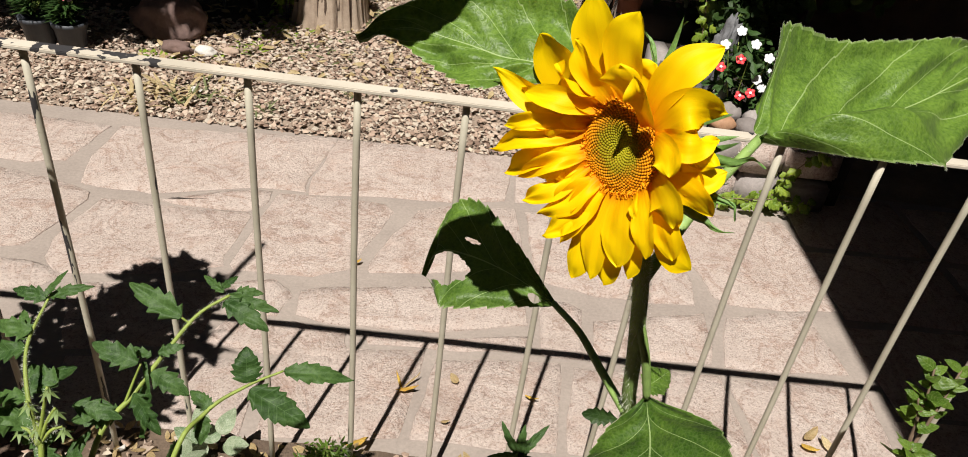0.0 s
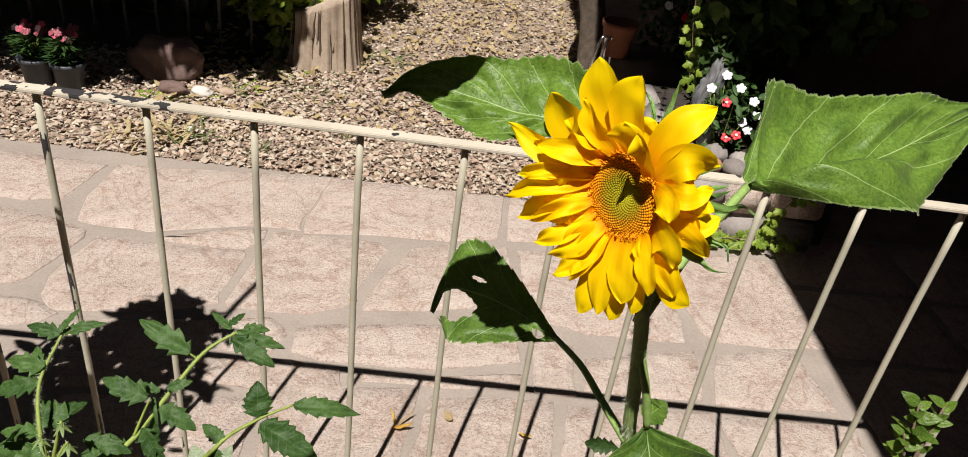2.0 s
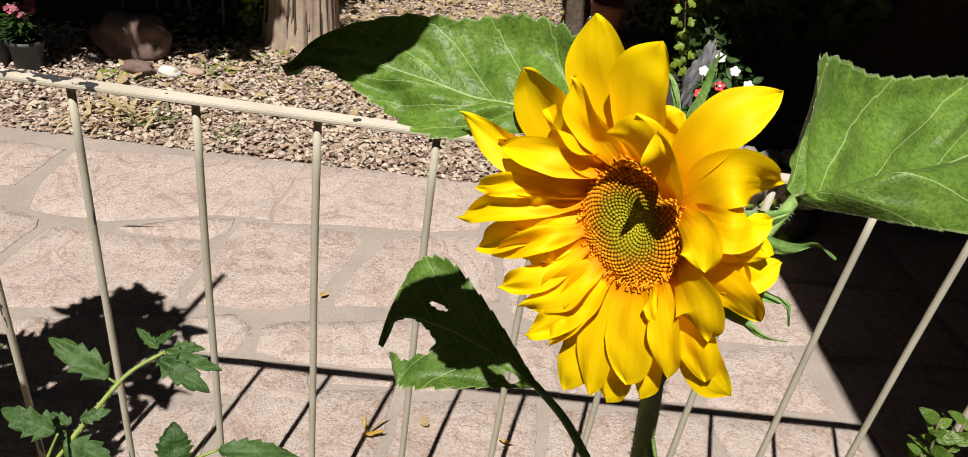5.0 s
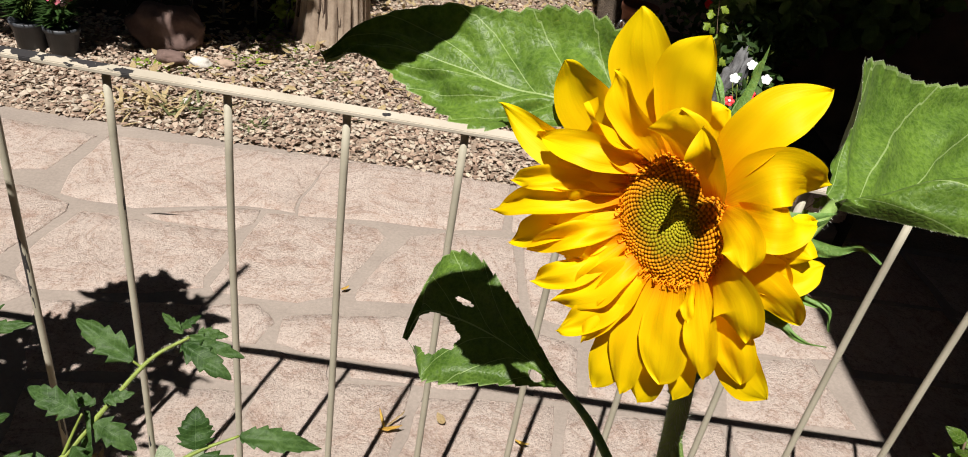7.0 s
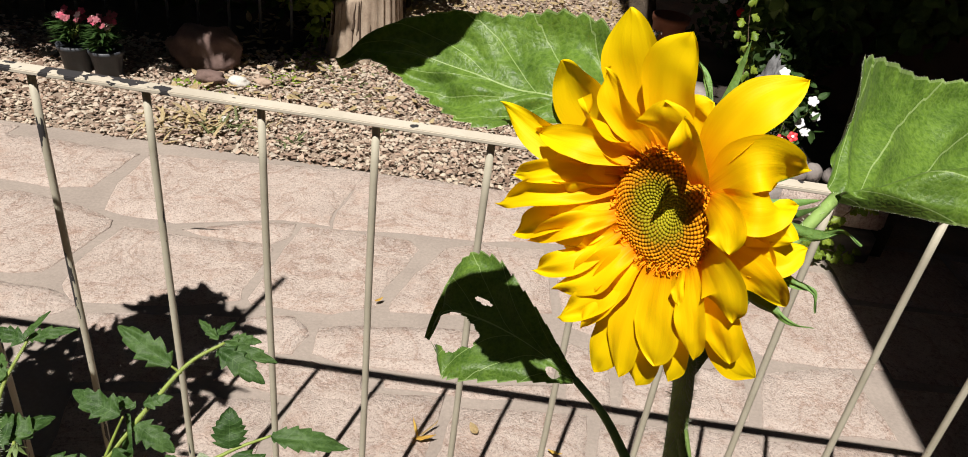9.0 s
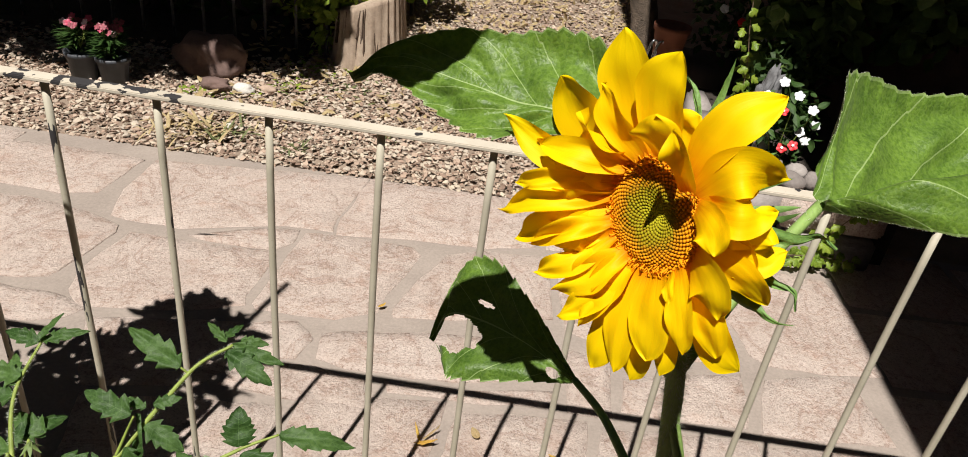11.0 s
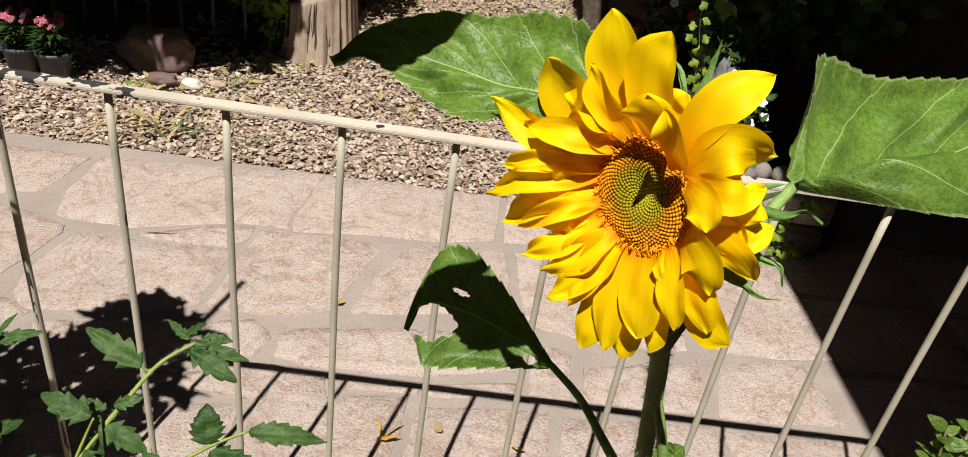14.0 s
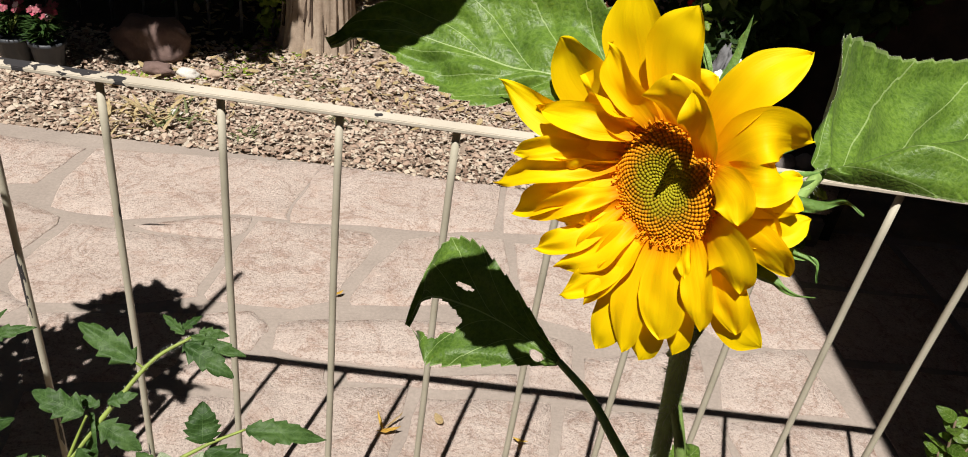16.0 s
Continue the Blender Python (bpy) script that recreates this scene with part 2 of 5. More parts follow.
M_DRY = leafy("dry_leaf", (0.317, 0.22, 0.106), (0.581, 0.475, 0.29), (0.484, 0.37, 0.211), 5.0, 2.0, 0.25, 0.8)
M_YELLOW = leafy("yellow_leaf", (0.44, 0.238, 0.0352), (0.598, 0.396, 0.0792), (0.528, 0.37, 0.132), 5.0, 2.0, 0.25, 0.7)
M_STEM = plain("sunflower_stem", (0.215, 0.325, 0.085), 0.6, 0, 0.25, 90, 0.5)
M_BRACT = plain("bract", (0.11, 0.21, 0.045), 0.55, 0, 0.35, 120, 0.5)
M_TSTEM = plain("tomato_stem", (0.21, 0.27, 0.05), 0.6, 0, 0.25, 90, 0.4)
M_HAIR = plain("plant_hair", (0.6, 0.62, 0.5), 0.6)
M_TWIG = plain("brown_twig", (0.16, 0.11, 0.07), 0.8)
M_FLAG = flag_material()
M_MORTAR = rough_stuff("mortar", [(0.25, (0.268, 0.224, 0.194)), (0.7, (0.345, 0.291, 0.252))], 7, 0.95, 0.5, 0.002, None, 110)
M_GRAVEL = rough_stuff("gravel", [(0.1, (0.185, 0.122, 0.0882)), (0.3, (0.361, 0.252, 0.189)), (0.5, (0.470, 0.36, 0.278)), (0.68, (0.45, 0.385, 0.315)), (0.92, (0.56, 0.475, 0.365))], 30, 0.9, 0.4, 0.002, "island", None, 0.85)
M_GRAVEL1 = rough_stuff("gravel_piece", [(0.1, (0.185, 0.122, 0.0882)), (0.3, (0.361, 0.252, 0.189)), (0.5, (0.470, 0.36, 0.278)), (0.68, (0.45, 0.385, 0.315)), (0.92, (0.56, 0.475, 0.365))], 30, 0.9, 0.4, 0.002, "object", None, 0.85)
M_SOIL = rough_stuff("soil", [(0.2, (0.085, 0.055, 0.038)), (0.8, (0.20, 0.145, 0.10))], 14, 0.95, 0.9, 0.008)
# near-black earth: deep shade put into the soil colour
M_SHADE_SOIL = rough_stuff("shade_soil", [(0.2, (0.022, 0.016, 0.012)), (0.8, (0.06, 0.045, 0.034))], 20, 0.95, 0.9, 0.008)
M_EARTH = rough_stuff("stony_earth", [(0.2, (0.202, 0.147, 0.109)), (0.8, (0.353, 0.273, 0.21))], 9, 0.95, 0.9, 0.006)
M_ROCK = rough_stuff("grey_rock", [(0.2, (0.185, 0.16, 0.147)), (0.5, (0.286, 0.252, 0.235)), (0.85, (0.378, 0.344, 0.319))], 9, 0.85, 0.6, 0.004, "object")
M_GREYROCK = rough_stuff("dark_grey_rock", [(0.2, (0.084, 0.084, 0.0882)), (0.8, (0.202, 0.202, 0.21))], 14, 0.85, 0.6, 0.004)
M_REDROCK = rough_stuff("red_boulder", [(0.2, (0.10, 0.062, 0.052)), (0.8, (0.23, 0.15, 0.13))], 9, 0.85, 0.6, 0.004)
M_ORANGE = rough_stuff("orange_rock", [(0.2, (0.302, 0.143, 0.0672)), (0.8, (0.437, 0.26, 0.151))], 12, 0.7, 0.4, 0.002)
M_WHITE = rough_stuff("white_stone", [(0.2, (0.521, 0.487, 0.437)), (0.8, (0.655, 0.63, 0.588))], 20, 0.8, 0.4, 0.002)
M_STUMP = rough_stuff("weathered_wood", [(0.2, (0.235, 0.168, 0.122)), (0.5, (0.378, 0.294, 0.223)), (0.85, (0.504, 0.42, 0.328))], 12, 0.9, 0.7, 0.004)
M_CRACK = plain("dark_crack", (0.07, 0.045, 0.03), 0.95)
M_BARK = plain("bark", (0.10, 0.075, 0.055), 0.95, 0, 0.4, 30, 0.9, 0.01)
M_POT = plain("black_nursery_pot", (0.045, 0.05, 0.06), 0.5, 0, 0.2, 25)
M_TERRA = plain("terracotta", (0.17, 0.058, 0.03), 0.85, 0, 0.2, 18)
M_STEEL = plain("chrome_tube", (0.75, 0.75, 0.76), 0.22, 1.0, 0.05, 30, 0.05)
M_IRON = plain("grey_iron", (0.17, 0.17, 0.17), 0.7, 0.0, 0.3, 40)
M_PLASTER = plain("brown_plaster", (0.22, 0.15, 0.12), 0.95, 0, 0.2, 8, 0.5, 0.004)
M_ROOF = plain("dark_boards", (0.07, 0.05, 0.04), 0.9, 0, 0.3, 10)
M_PINK = plain("pink_petal", (0.50, 0.07, 0.13), 0.6, 0, 0.3, 90)
M_PALE = plain("pale_petal", (0.78, 0.55, 0.58), 0.6, 0, 0.2, 90)
M_DUSK = plain("dusky_petal", (0.24, 0.05, 0.07), 0.6, 0, 0.3, 90)
M_RED = plain("red_petal", (0.58, 0.008, 0.015), 0.55, 0, 0.2, 90)
M_WPETAL = plain("white_petal", (0.55, 0.56, 0.57), 0.6, 0, 0.08, 90)
M_CALYX = plain("tomato_blossom", (0.15, 0.215, 0.065), 0.6)
M_BLUE = plain("blue_plastic", (0.05, 0.14, 0.3), 0.5)


# ---- mesh helpers ----
def part(name, data, mat, parent=None, label="", smooth=True):
    """Links a bmesh or a mesh as one object, under a thing or a part."""
    if isinstance(data, bmesh.types.BMesh):
        me = bpy.data.meshes.new(name)
        data.to_mesh(me)
        data.free()
    else:
        me = data
    if mat and not me.materials:
        me.materials.append(mat)
    if smooth:
        me.polygons.foreach_set("use_smooth", [True] * len(me.polygons))
    ob = new(name, me)
    if parent:
        ob.parent = parent
    if label:
        ob["label"] = label
    return ob


def mesh(name, verts, faces, uvs=None):
    me = bpy.data.meshes.new(name)
    me.from_pydata([tuple(v) for v in verts], [], faces)
    if uvs is not None:
        layer = me.uv_layers.new(name="UVMap")
        idx = np.empty(len(me.loops), int)
        me.loops.foreach_get("vertex_index", idx)
        layer.data.foreach_set("uv", np.asarray(uvs, float)[idx].ravel())
    me.update()
    return me


def thing(name, label, category, group="", at=(0, 0, 0)):
    ob = new(name)
    ob.location = at
    ob.empty_display_size = 0.05
    return tagged(ob, label, category, group)


def curve_at(points, u):
    """A smooth way through points, u from 0 to 1."""
    p = [Vector(q) for q in points]
    n = len(p) - 1
    x = min(max(u, 0.0), 1.0) * n
    i = min(int(x), n - 1)
    f = x - i
    a, b = p[i], p[i + 1]
    z = p[i - 1] if i else a * 2 - b
    c = p[i + 2] if i + 2 <= n else b * 2 - a
    return 0.5 * (2 * a + (b - z) * f + (2 * z - 5 * a + 4 * b - c) * f * f + (3 * a - z - 3 * b + c) * f ** 3)


def tube_data(points, r0, r1, n=16, sides=8, flute=0.0):
    """Vertices and faces of a tapered tube along a smooth way."""
    verts, faces = [], []
    side = Vector((0.31, 0.87, 0.4))
    for i in range(n + 1):
        u = i / n
        c = curve_at(points, u)
        d = (curve_at(points, min(1, u + 0.01)) - curve_at(points, max(0, u - 0.01))).normalized()
        a = (side - d * side.dot(d)).normalized()
        b = d.cross(a)
        side = a
        r = r0 + (r1 - r0) * u
        for k in range(sides):
            w = 2 * math.pi * k / sides
            q = r * (1 + flute * math.cos(w * 5))
            verts.append(c + (a * math.cos(w) + b * math.sin(w)) * q)
    for i in range(n):
        for k in range(sides):
            k2 = (k + 1) % sides
            faces.append((i * sides + k, i * sides + k2, (i + 1) * sides + k2, (i + 1) * sides + k))
    faces.append(tuple(reversed(range(sides))))
    faces.append(tuple(n * sides + k for k in range(sides)))
    return verts, faces


def tube(name, points, r0, r1, mat, parent, label="", n=16, sides=8, flute=0.0):
    return part(name, mesh(name, *tube_data(points, r0, r1, n, sides, flute)), mat, parent, label)


def joined(name, pieces):
    """One mesh out of (verts, faces[, uvs]) pieces."""
    vs, fs, us = [], [], []
    for piece in pieces:
        o = len(vs)
        vs += list(piece[0])
        fs += [tuple(i + o for i in f) for f in piece[1]]
        us += list(piece[2]) if len(piece) > 2 else [(0.5, 0.5)] * len(piece[0])
    return mesh(name, vs, fs, us)


def leaf_data(mid, up, down, n=26, m=6, teeth=0, tooth=0.0, holes=(), ripple=0.0, cup=0.0, seed=0, quilt=0.0):
    """A leaf blade: a midrib through stations, with the reach of both sides at each station."""
    rnd = random.Random(seed)
    ph = rnd.uniform(0, 9)
    verts, uvs, faces = [], [], []
    for i in range(n + 1):
        u = i / n
        c = curve_at(mid, u)
        for j in range(-m, m + 1):
            v = abs(j) / m
            o = curve_at(up if j > 0 else down, u)
            k = 1.0
            if teeth:
                k += tooth * ((u * teeth + (0.3 if j > 0 else 0)) % 1.0 - 0.5) * v ** 4
            p = c + o * v * k
            if ripple or cup:
                d = (curve_at(mid, min(1, u + 0.02)) - curve_at(mid, max(0, u - 0.02)))
                w = curve_at(up, u) - curve_at(down, u)
                nn = d.cross(w)
                if nn.length > 1e-12:
                    nn.normalize()
                    p = p + nn * (ripple * noise.noise(Vector((u * 5 + ph, v * (2.5 if j > 0 else -2.5), ph))) * (0.3 + v) + cup * (v * v) - quilt * abs(math.sin(math.pi * (u * 6.5 - 1.6 * v ** 0.8))) * min(1.0, v * 4) * (1 - v * v))
            verts.append(p)
            uvs.append((u, 0.5 + 0.5 * j / m))
    w = 2 * m + 1
    for i in range(n):
        for j in range(w - 1):
            u, v = (i + 0.5) / n, (j + 0.5 - m) / m
            if any(((u - a) / ra) ** 2 + ((v - b) / rb) ** 2 < 1 + 0.5 * noise.noise(Vector((u * 14, v * 9, a * 7))) for a, b, ra, rb in holes):
                continue
            faces.append((i * w + j, i * w + j + 1, (i + 1) * w + j + 1, (i + 1) * w + j))
    return verts, faces, uvs


def simple_leaf(base, way, face, length, width, lobes=0, lobe=0.0, droop=0.25, n=14, m=3, seed=0, shape=0.42, ripple=0.0, cup=0.0):
    """A free leaf: base, direction, the way its face looks, its size."""
    base, way = Vector(base), Vector(way).normalized()
    face = Vector(face)
    face = (face - way * face.dot(way)).normalized()
    side = face.cross(way)
    rnd = random.Random(seed)
    verts, uvs, faces = [], [], []
    ph = rnd.uniform(0, 5)
    for i in range(n + 1):
        u = i / n
        c = base + way * (length * u) - face * (droop * length * u * u)
        half = 0.5 * width * math.sin(math.pi * u ** (math.log(0.5) / math.log(shape))) ** 0.75 if 0 < u < 1 else 0.0
        for j in range(-m, m + 1):
            v = j / m
            k = 1.0
            if lobes and u < 0.95:
                w = u * lobes + ph + (0.37 if j > 0 else 0.0) + 0.35 * noise.noise(Vector((u * 3, ph, 1 if j > 0 else -1)))
                k = 1 - lobe * (1 - (w % 1.0)) ** 0.8 * (1.25 - 0.75 * u)
            p = c + side * (half * v * (1 + (k - 1) * abs(v))) - face * (0.25 * half * v * v) + face * (cup * half * abs(v))
            if ripple:
                p = p + face * (ripple * length * noise.noise(Vector((u * 4 + ph, v * 2, ph))))
            verts.append(p)
            uvs.append((u, 0.5 + 0.5 * v))
    w = 2 * m + 1
    for i in range(n):
        for j in range(w - 1):
            faces.append((i * w + j, i * w + j + 1, (i + 1) * w + j + 1, (i + 1) * w + j))
    return verts, faces, uvs


def box_data(x0, y0, z0, x1, y1, z1, bevel=0.0):
    bm = bmesh.new()
    bmesh.ops.create_cube(bm, size=1.0)
    for v in bm.verts:
        v.co = Vector(((x0 + x1) / 2 + v.co.x * (x1 - x0), (y0 + y1) / 2 + v.co.y * (y1 - y0), (z0 + z1) / 2 + v.co.z * (z1 - z0)))
    if bevel:
        bmesh.ops.bevel(bm, geom=bm.edges[:], offset=bevel, segments=2, affect="EDGES")
    return bm


def lathe_data(profile, sides=28):
    """(radius, height) pairs turned round z."""
    verts, faces = [], []
    for r, z in profile:
        for k in range(sides):
            a = 2 * math.pi * k / sides
            verts.append((r * math.cos(a), r * math.sin(a), z))
    for i in range(len(profile) - 1):
        for k in range(sides):
            k2 = (k + 1) % sides
            faces.append((i * sides + k, i * sides + k2, (i + 1) * sides + k2, (i + 1) * sides + k))
    faces.append(tuple(reversed(range(sides))))
    return verts, faces


def boulder_data(sx, sy, sz, seed, sub=3, lump=0.25, freq=1.6):
    bm = bmesh.new()
    bmesh.ops.create_icosphere(bm, subdivisions=sub, radius=1.0)
    for v in bm.verts:
        d = v.co.normalized()
        k = 1 + lump * noise.noise(d * freq + Vector((seed * 3.7, seed, 0))) + lump * 0.35 * noise.noise(d * freq * 3 + Vector((seed, 0, 5)))
        v.co = Vector((d.x * sx * k, d.y * sy * k, max(d.z, -0.75) * sz * k))
    return bm


def chip_mesh(name, size, seed, points=11, flat=0.6):
    """A crushed stone: the hull of a few points."""
    rnd = random.Random(seed)
    bm = bmesh.new()
    for _ in range(points):
        d = Vector((rnd.gauss(0, 1), rnd.gauss(0, 1), rnd.gauss(0, 1))).normalized()
        bm.verts.new((d.x * size * rnd.uniform(0.8, 1.25), d.y * size * rnd.uniform(0.6, 0.9), d.z * size * flat))
    res = bmesh.ops.convex_hull(bm, input=bm.verts[:])
    bmesh.ops.delete(bm, geom=[g for g in res["geom_interior"] if isinstance(g, bmesh.types.BMVert)], context="VERTS")
    me = bpy.data.meshes.new(name)
    bm.to_mesh(me)
    bm.free()
    return me


# ---- setting ----
FENCE_Y, RAIL_Z, STEP, SLOPE = 0.98, 0.842, 0.15, 0.0105
ground = part("ground", mesh("ground", [(-400, -400, -0.03), (400, -400, -0.03), (400, 400, -0.03), (-400, 400, -0.03)], [(0, 1, 2, 3)]), M_EARTH, None, "", False)
tagged(ground, "bare brown stony earth of a yard", "ground", "", "structure")


def sheet(name, x0, y0, x1, y1, z, nx, ny, rough, mat, label, seed, edge=None):
    vs, fs = [], []
    for j in range(ny + 1):
        for i in range(nx + 1):
            x, y = x0 + (x1 - x0) * i / nx, y0 + (y1 - y0) * j / ny
            h = z + rough * noise.noise(Vector((x * 5, y * 5, seed))) + 0.4 * rough * noise.noise(Vector((x * 19, y * 19, seed)))
            vs.append((x, y, h))
    for j in range(ny):
        for i in range(nx):
            a = j * (nx + 1) + i
            fs.append((a, a + 1, a + nx + 2, a + nx + 1))
    ob = part(name, mesh(name, vs, fs), mat)
    return tagged(ob, label, "ground", "", "structure")


pavement = part("pavement", box_data(-4.0, 1.0, -0.06, 4.0, 2.378, 0.0), M_MORTAR, None, "", False)
tagged(pavement, "pink flagstone paving with wide pale mortar joints", "paving", "", "structure")
planting_bed = sheet("planting_bed", -3.0, -1.2, 3.0, 1.03, 0.03, 120, 60, 0.02, M_SOIL, "dark soil of the planting bed along the fence", 3.0)
gravel_bed = sheet("gravel_bed", -4.0, 2.36, 4.0, 9.0, -0.012, 80, 70, 0.012, M_EARTH, "bed of crushed pinkish gravel with dry leaves", 8.0)
# dark sheet standing in for the black shade behind the boulder
sheet("soil_bed", -4.0, 3.2, -0.95, 4.9, -0.004, 60, 40, 0.010, M_SHADE_SOIL, "near-black ground sheet for the deep shade under the hedge", 3.0)

# house and porch that shade one side
EAVE_Z = 2.6
EAVE_X = 1.09 - 0.1435 * EAVE_Z
house = thing("house", "shaded house with brown plaster walls and a dark unseen roof", "house", at=(2.6, 2, 0))


def house_box(name, x0, y0, z0, x1, y1, z1, mat, label=""):
    o = Vector((2.6, 2, 0))
    return part(name, box_data(x0 - o.x, y0 - o.y, z0, x1 - o.x, y1 - o.y, z1), mat, house, label, False)


house_box("wall", 2.6, -4, -0.05, 2.85, 9, 3.0, M_PLASTER)
house_box("end_wall", 1.25, 3.35, -0.05, 2.6, 3.55, EAVE_Z, M_PLASTER)
# unseen slab added to keep the sun off things beyond the planter
house_box("shade_slab", 0.25, 1.95, EAVE_Z, EAVE_X - 0.002, 9.2, EAVE_Z + 0.12, M_ROOF)
house_box("roof", EAVE_X, -4.2, EAVE_Z, 3.2, 9.2, EAVE_Z + 0.16, M_ROOF)


def stone_slab(corners, z, seed):
    """A flagstone: rounded, slightly wavy quad, proud of the mortar."""
    rnd = random.Random(seed)
    pts = []
    n = len(corners)
    for i in range(n):
        a, b = Vector(corners[i]), Vector(corners[(i + 1) % n])
        steps = max(3, int((b - a).length / 0.05))
        for k in range(steps):
            f = k / steps
            p = a.lerp(b, f)
            wob = 0.008 * noise.noise(Vector((p.x * 9, p.y * 9, seed))) + 0.007 * noise.noise(Vector((p.x * 31, p.y * 31, seed)))
            d = (b - a).normalized()
            pts.append(p + Vector((-d.y, d.x)) * wob)
    c = sum(pts, Vector((0, 0))) / len(pts)
    pts = [p + (p - c).normalized() * 0.006 for p in pts]
    rings = [(1.0, -0.010), (1.0, z - 0.002), (0.985, z), (0.6, z + 0.001), (0.25, z + 0.001)]
    vs, fs = [], []
    m = len(pts)
    for k, h in rings:
        for p in pts:
            q = c + (p - c) * k
            vs.append((q.x, q.y, h + (0.0025 * noise.noise(Vector((q.x * 14, q.y * 14, seed))) if h > 0 else 0)))
    for r in range(len(rings) - 1):
        for i in range(m):
            j = (i + 1) % m
            fs.append((r * m + i, r * m + j, (r + 1) * m + j, (r + 1) * m + i))
    fs.append(tuple((len(rings) - 1) * m + i for i in range(m)))
    return mesh("flagstone", vs, fs)


BACK_ROW = [
    [(-1.68, 2.28), (-1.38, 2.29), (-1.18, 2.28), (-1.2, 2.17), (-1.21, 2.04), (-1.32, 2.01), (-1.53, 2.02)],
    [(-1.14, 2.29), (-0.7, 2.34), (-0.44, 2.37), (-0.45, 2.27), (-0.48, 2.09), (-0.47, 2.01), (-0.62, 2.01), (-0.77, 1.96), (-0.9, 1.91), (-1.11, 1.93), (-1.15, 2.08)],
    [(-0.43, 2.37), (-0.13, 2.375), (0.17, 2.375), (0.16, 2.2), (0.14, 2.09), (0.0, 2.05), (-0.27, 2.03), (-0.45, 2.0), (-0.46, 2.1), (-0.44, 2.22)],
    [(0.2, 2.37), (0.48, 2.375), (0.72, 2.375), (0.70, 2.14), (0.41, 2.11), (0.19, 2.09)],
]
SECOND_ROW = [
    [(-1.49, 1.95), (-1.39, 1.96), (-1.25, 1.94), (-1.07, 1.88), (-1.06, 1.84), (-1.09, 1.7), (-1.12, 1.61), (-1.18, 1.59), (-1.27, 1.58)],
    [(-0.81, 1.91), (-0.68, 1.97), (-0.57, 1.99), (-0.57, 1.92), (-0.61, 1.875), (-0.8, 1.87), (-0.86, 1.88)],
    [(-1.02, 1.855), (-0.79, 1.85), (-0.61, 1.86), (-0.6, 1.84), (-0.61, 1.65), (-0.6, 1.61), (-0.72, 1.56), (-0.98, 1.51), (-1.04, 1.57), (-1.05, 1.68)],
    [(-0.54, 1.98), (-0.38, 1.99), (-0.22, 1.99), (-0.19, 1.95), (-0.25, 1.74), (-0.26, 1.66), (-0.36, 1.61), (-0.56, 1.6), (-0.58, 1.62), (-0.56, 1.8)],
    [(-0.11, 1.97), (-0.01, 2.02), (0.18, 2.04), (0.21, 1.74), (-0.05, 1.68), (-0.21, 1.65), (-0.22, 1.69), (-0.19, 1.78)],
    [(0.22, 2.03), (0.65, 2.08), (0.66, 1.92), (0.69, 1.76), (0.68, 1.66), (0.41, 1.65), (0.25, 1.70)],
    [(0.71, 2.14), (0.95, 2.14), (1.07, 2.14), (1.1, 1.94), (1.1, 1.7), (0.92, 1.68), (0.79, 1.68), (0.75, 1.71), (0.72, 1.85), (0.69, 1.97)],
]
THIRD_ROW = [
    [(-1.25, 1.55), (-1.16, 1.54), (-1.05, 1.54), (-0.97, 1.5), (-1.0, 1.46), (-1.1, 1.43), (-1.19, 1.42)],
    [(-0.94, 1.47), (-0.58, 1.54), (-0.57, 1.36), (-0.60, 1.30), (-0.84, 1.26)],
    [(-0.55, 1.54), (-0.45, 1.57), (-0.4, 1.51), (-0.42, 1.44), (-0.53, 1.43)],
    [(-0.37, 1.54), (-0.27, 1.57), (-0.04, 1.61), (0.20, 1.65), (0.21, 1.50), (-0.03, 1.44), (-0.28, 1.43), (-0.36, 1.45)],
    [(-0.52, 1.40), (-0.36, 1.41), (-0.24, 1.40), (-0.22, 1.31), (-0.40, 1.31), (-0.55, 1.32)],
    [(0.25, 1.62), (0.36, 1.58), (0.35, 1.4), (0.25, 1.4)],
    [(-0.19, 1.405), (0.0, 1.41), (0.21, 1.46), (0.22, 1.40), (-0.17, 1.37)],
    [(0.4, 1.54), (0.7, 1.62), (0.68, 1.43), (0.38, 1.42)],
    [(0.76, 1.61), (1.0, 1.68), (1.03, 1.44), (0.72, 1.42)],
]
FRONT_ROW = [
    [(-0.82, 1.23), (-0.4, 1.28), (-0.4, 1.06), (-0.78, 1.05)],
    [(-0.36, 1.33), (-0.04, 1.36), (-0.07, 1.10), (-0.36, 1.06)],
    [(0.0, 1.34), (0.29, 1.37), (0.27, 1.10), (-0.04, 1.10)],
    [(0.33, 1.36), (0.69, 1.38), (0.71, 1.12), (0.3, 1.10)],
    [(0.72, 1.37), (1.06, 1.41), (1.05, 1.14), (0.74, 1.12)],
]
OUTER = [[(x, y), (x + 0.42, y + 0.02), (x + 0.43, y - 0.3), (x + 0.02, y - 0.31)] for x in (1.10, 1.56, 2.02) for y in (2.33, 1.98, 1.63, 1.29)]
OUTER += [[(x, y), (x + 0.42, y + 0.02), (x + 0.43, y - 0.3), (x + 0.02, y - 0.31)] for x in (-2.05, -2.5) for y in (2.33, 1.98, 1.63, 1.29)]
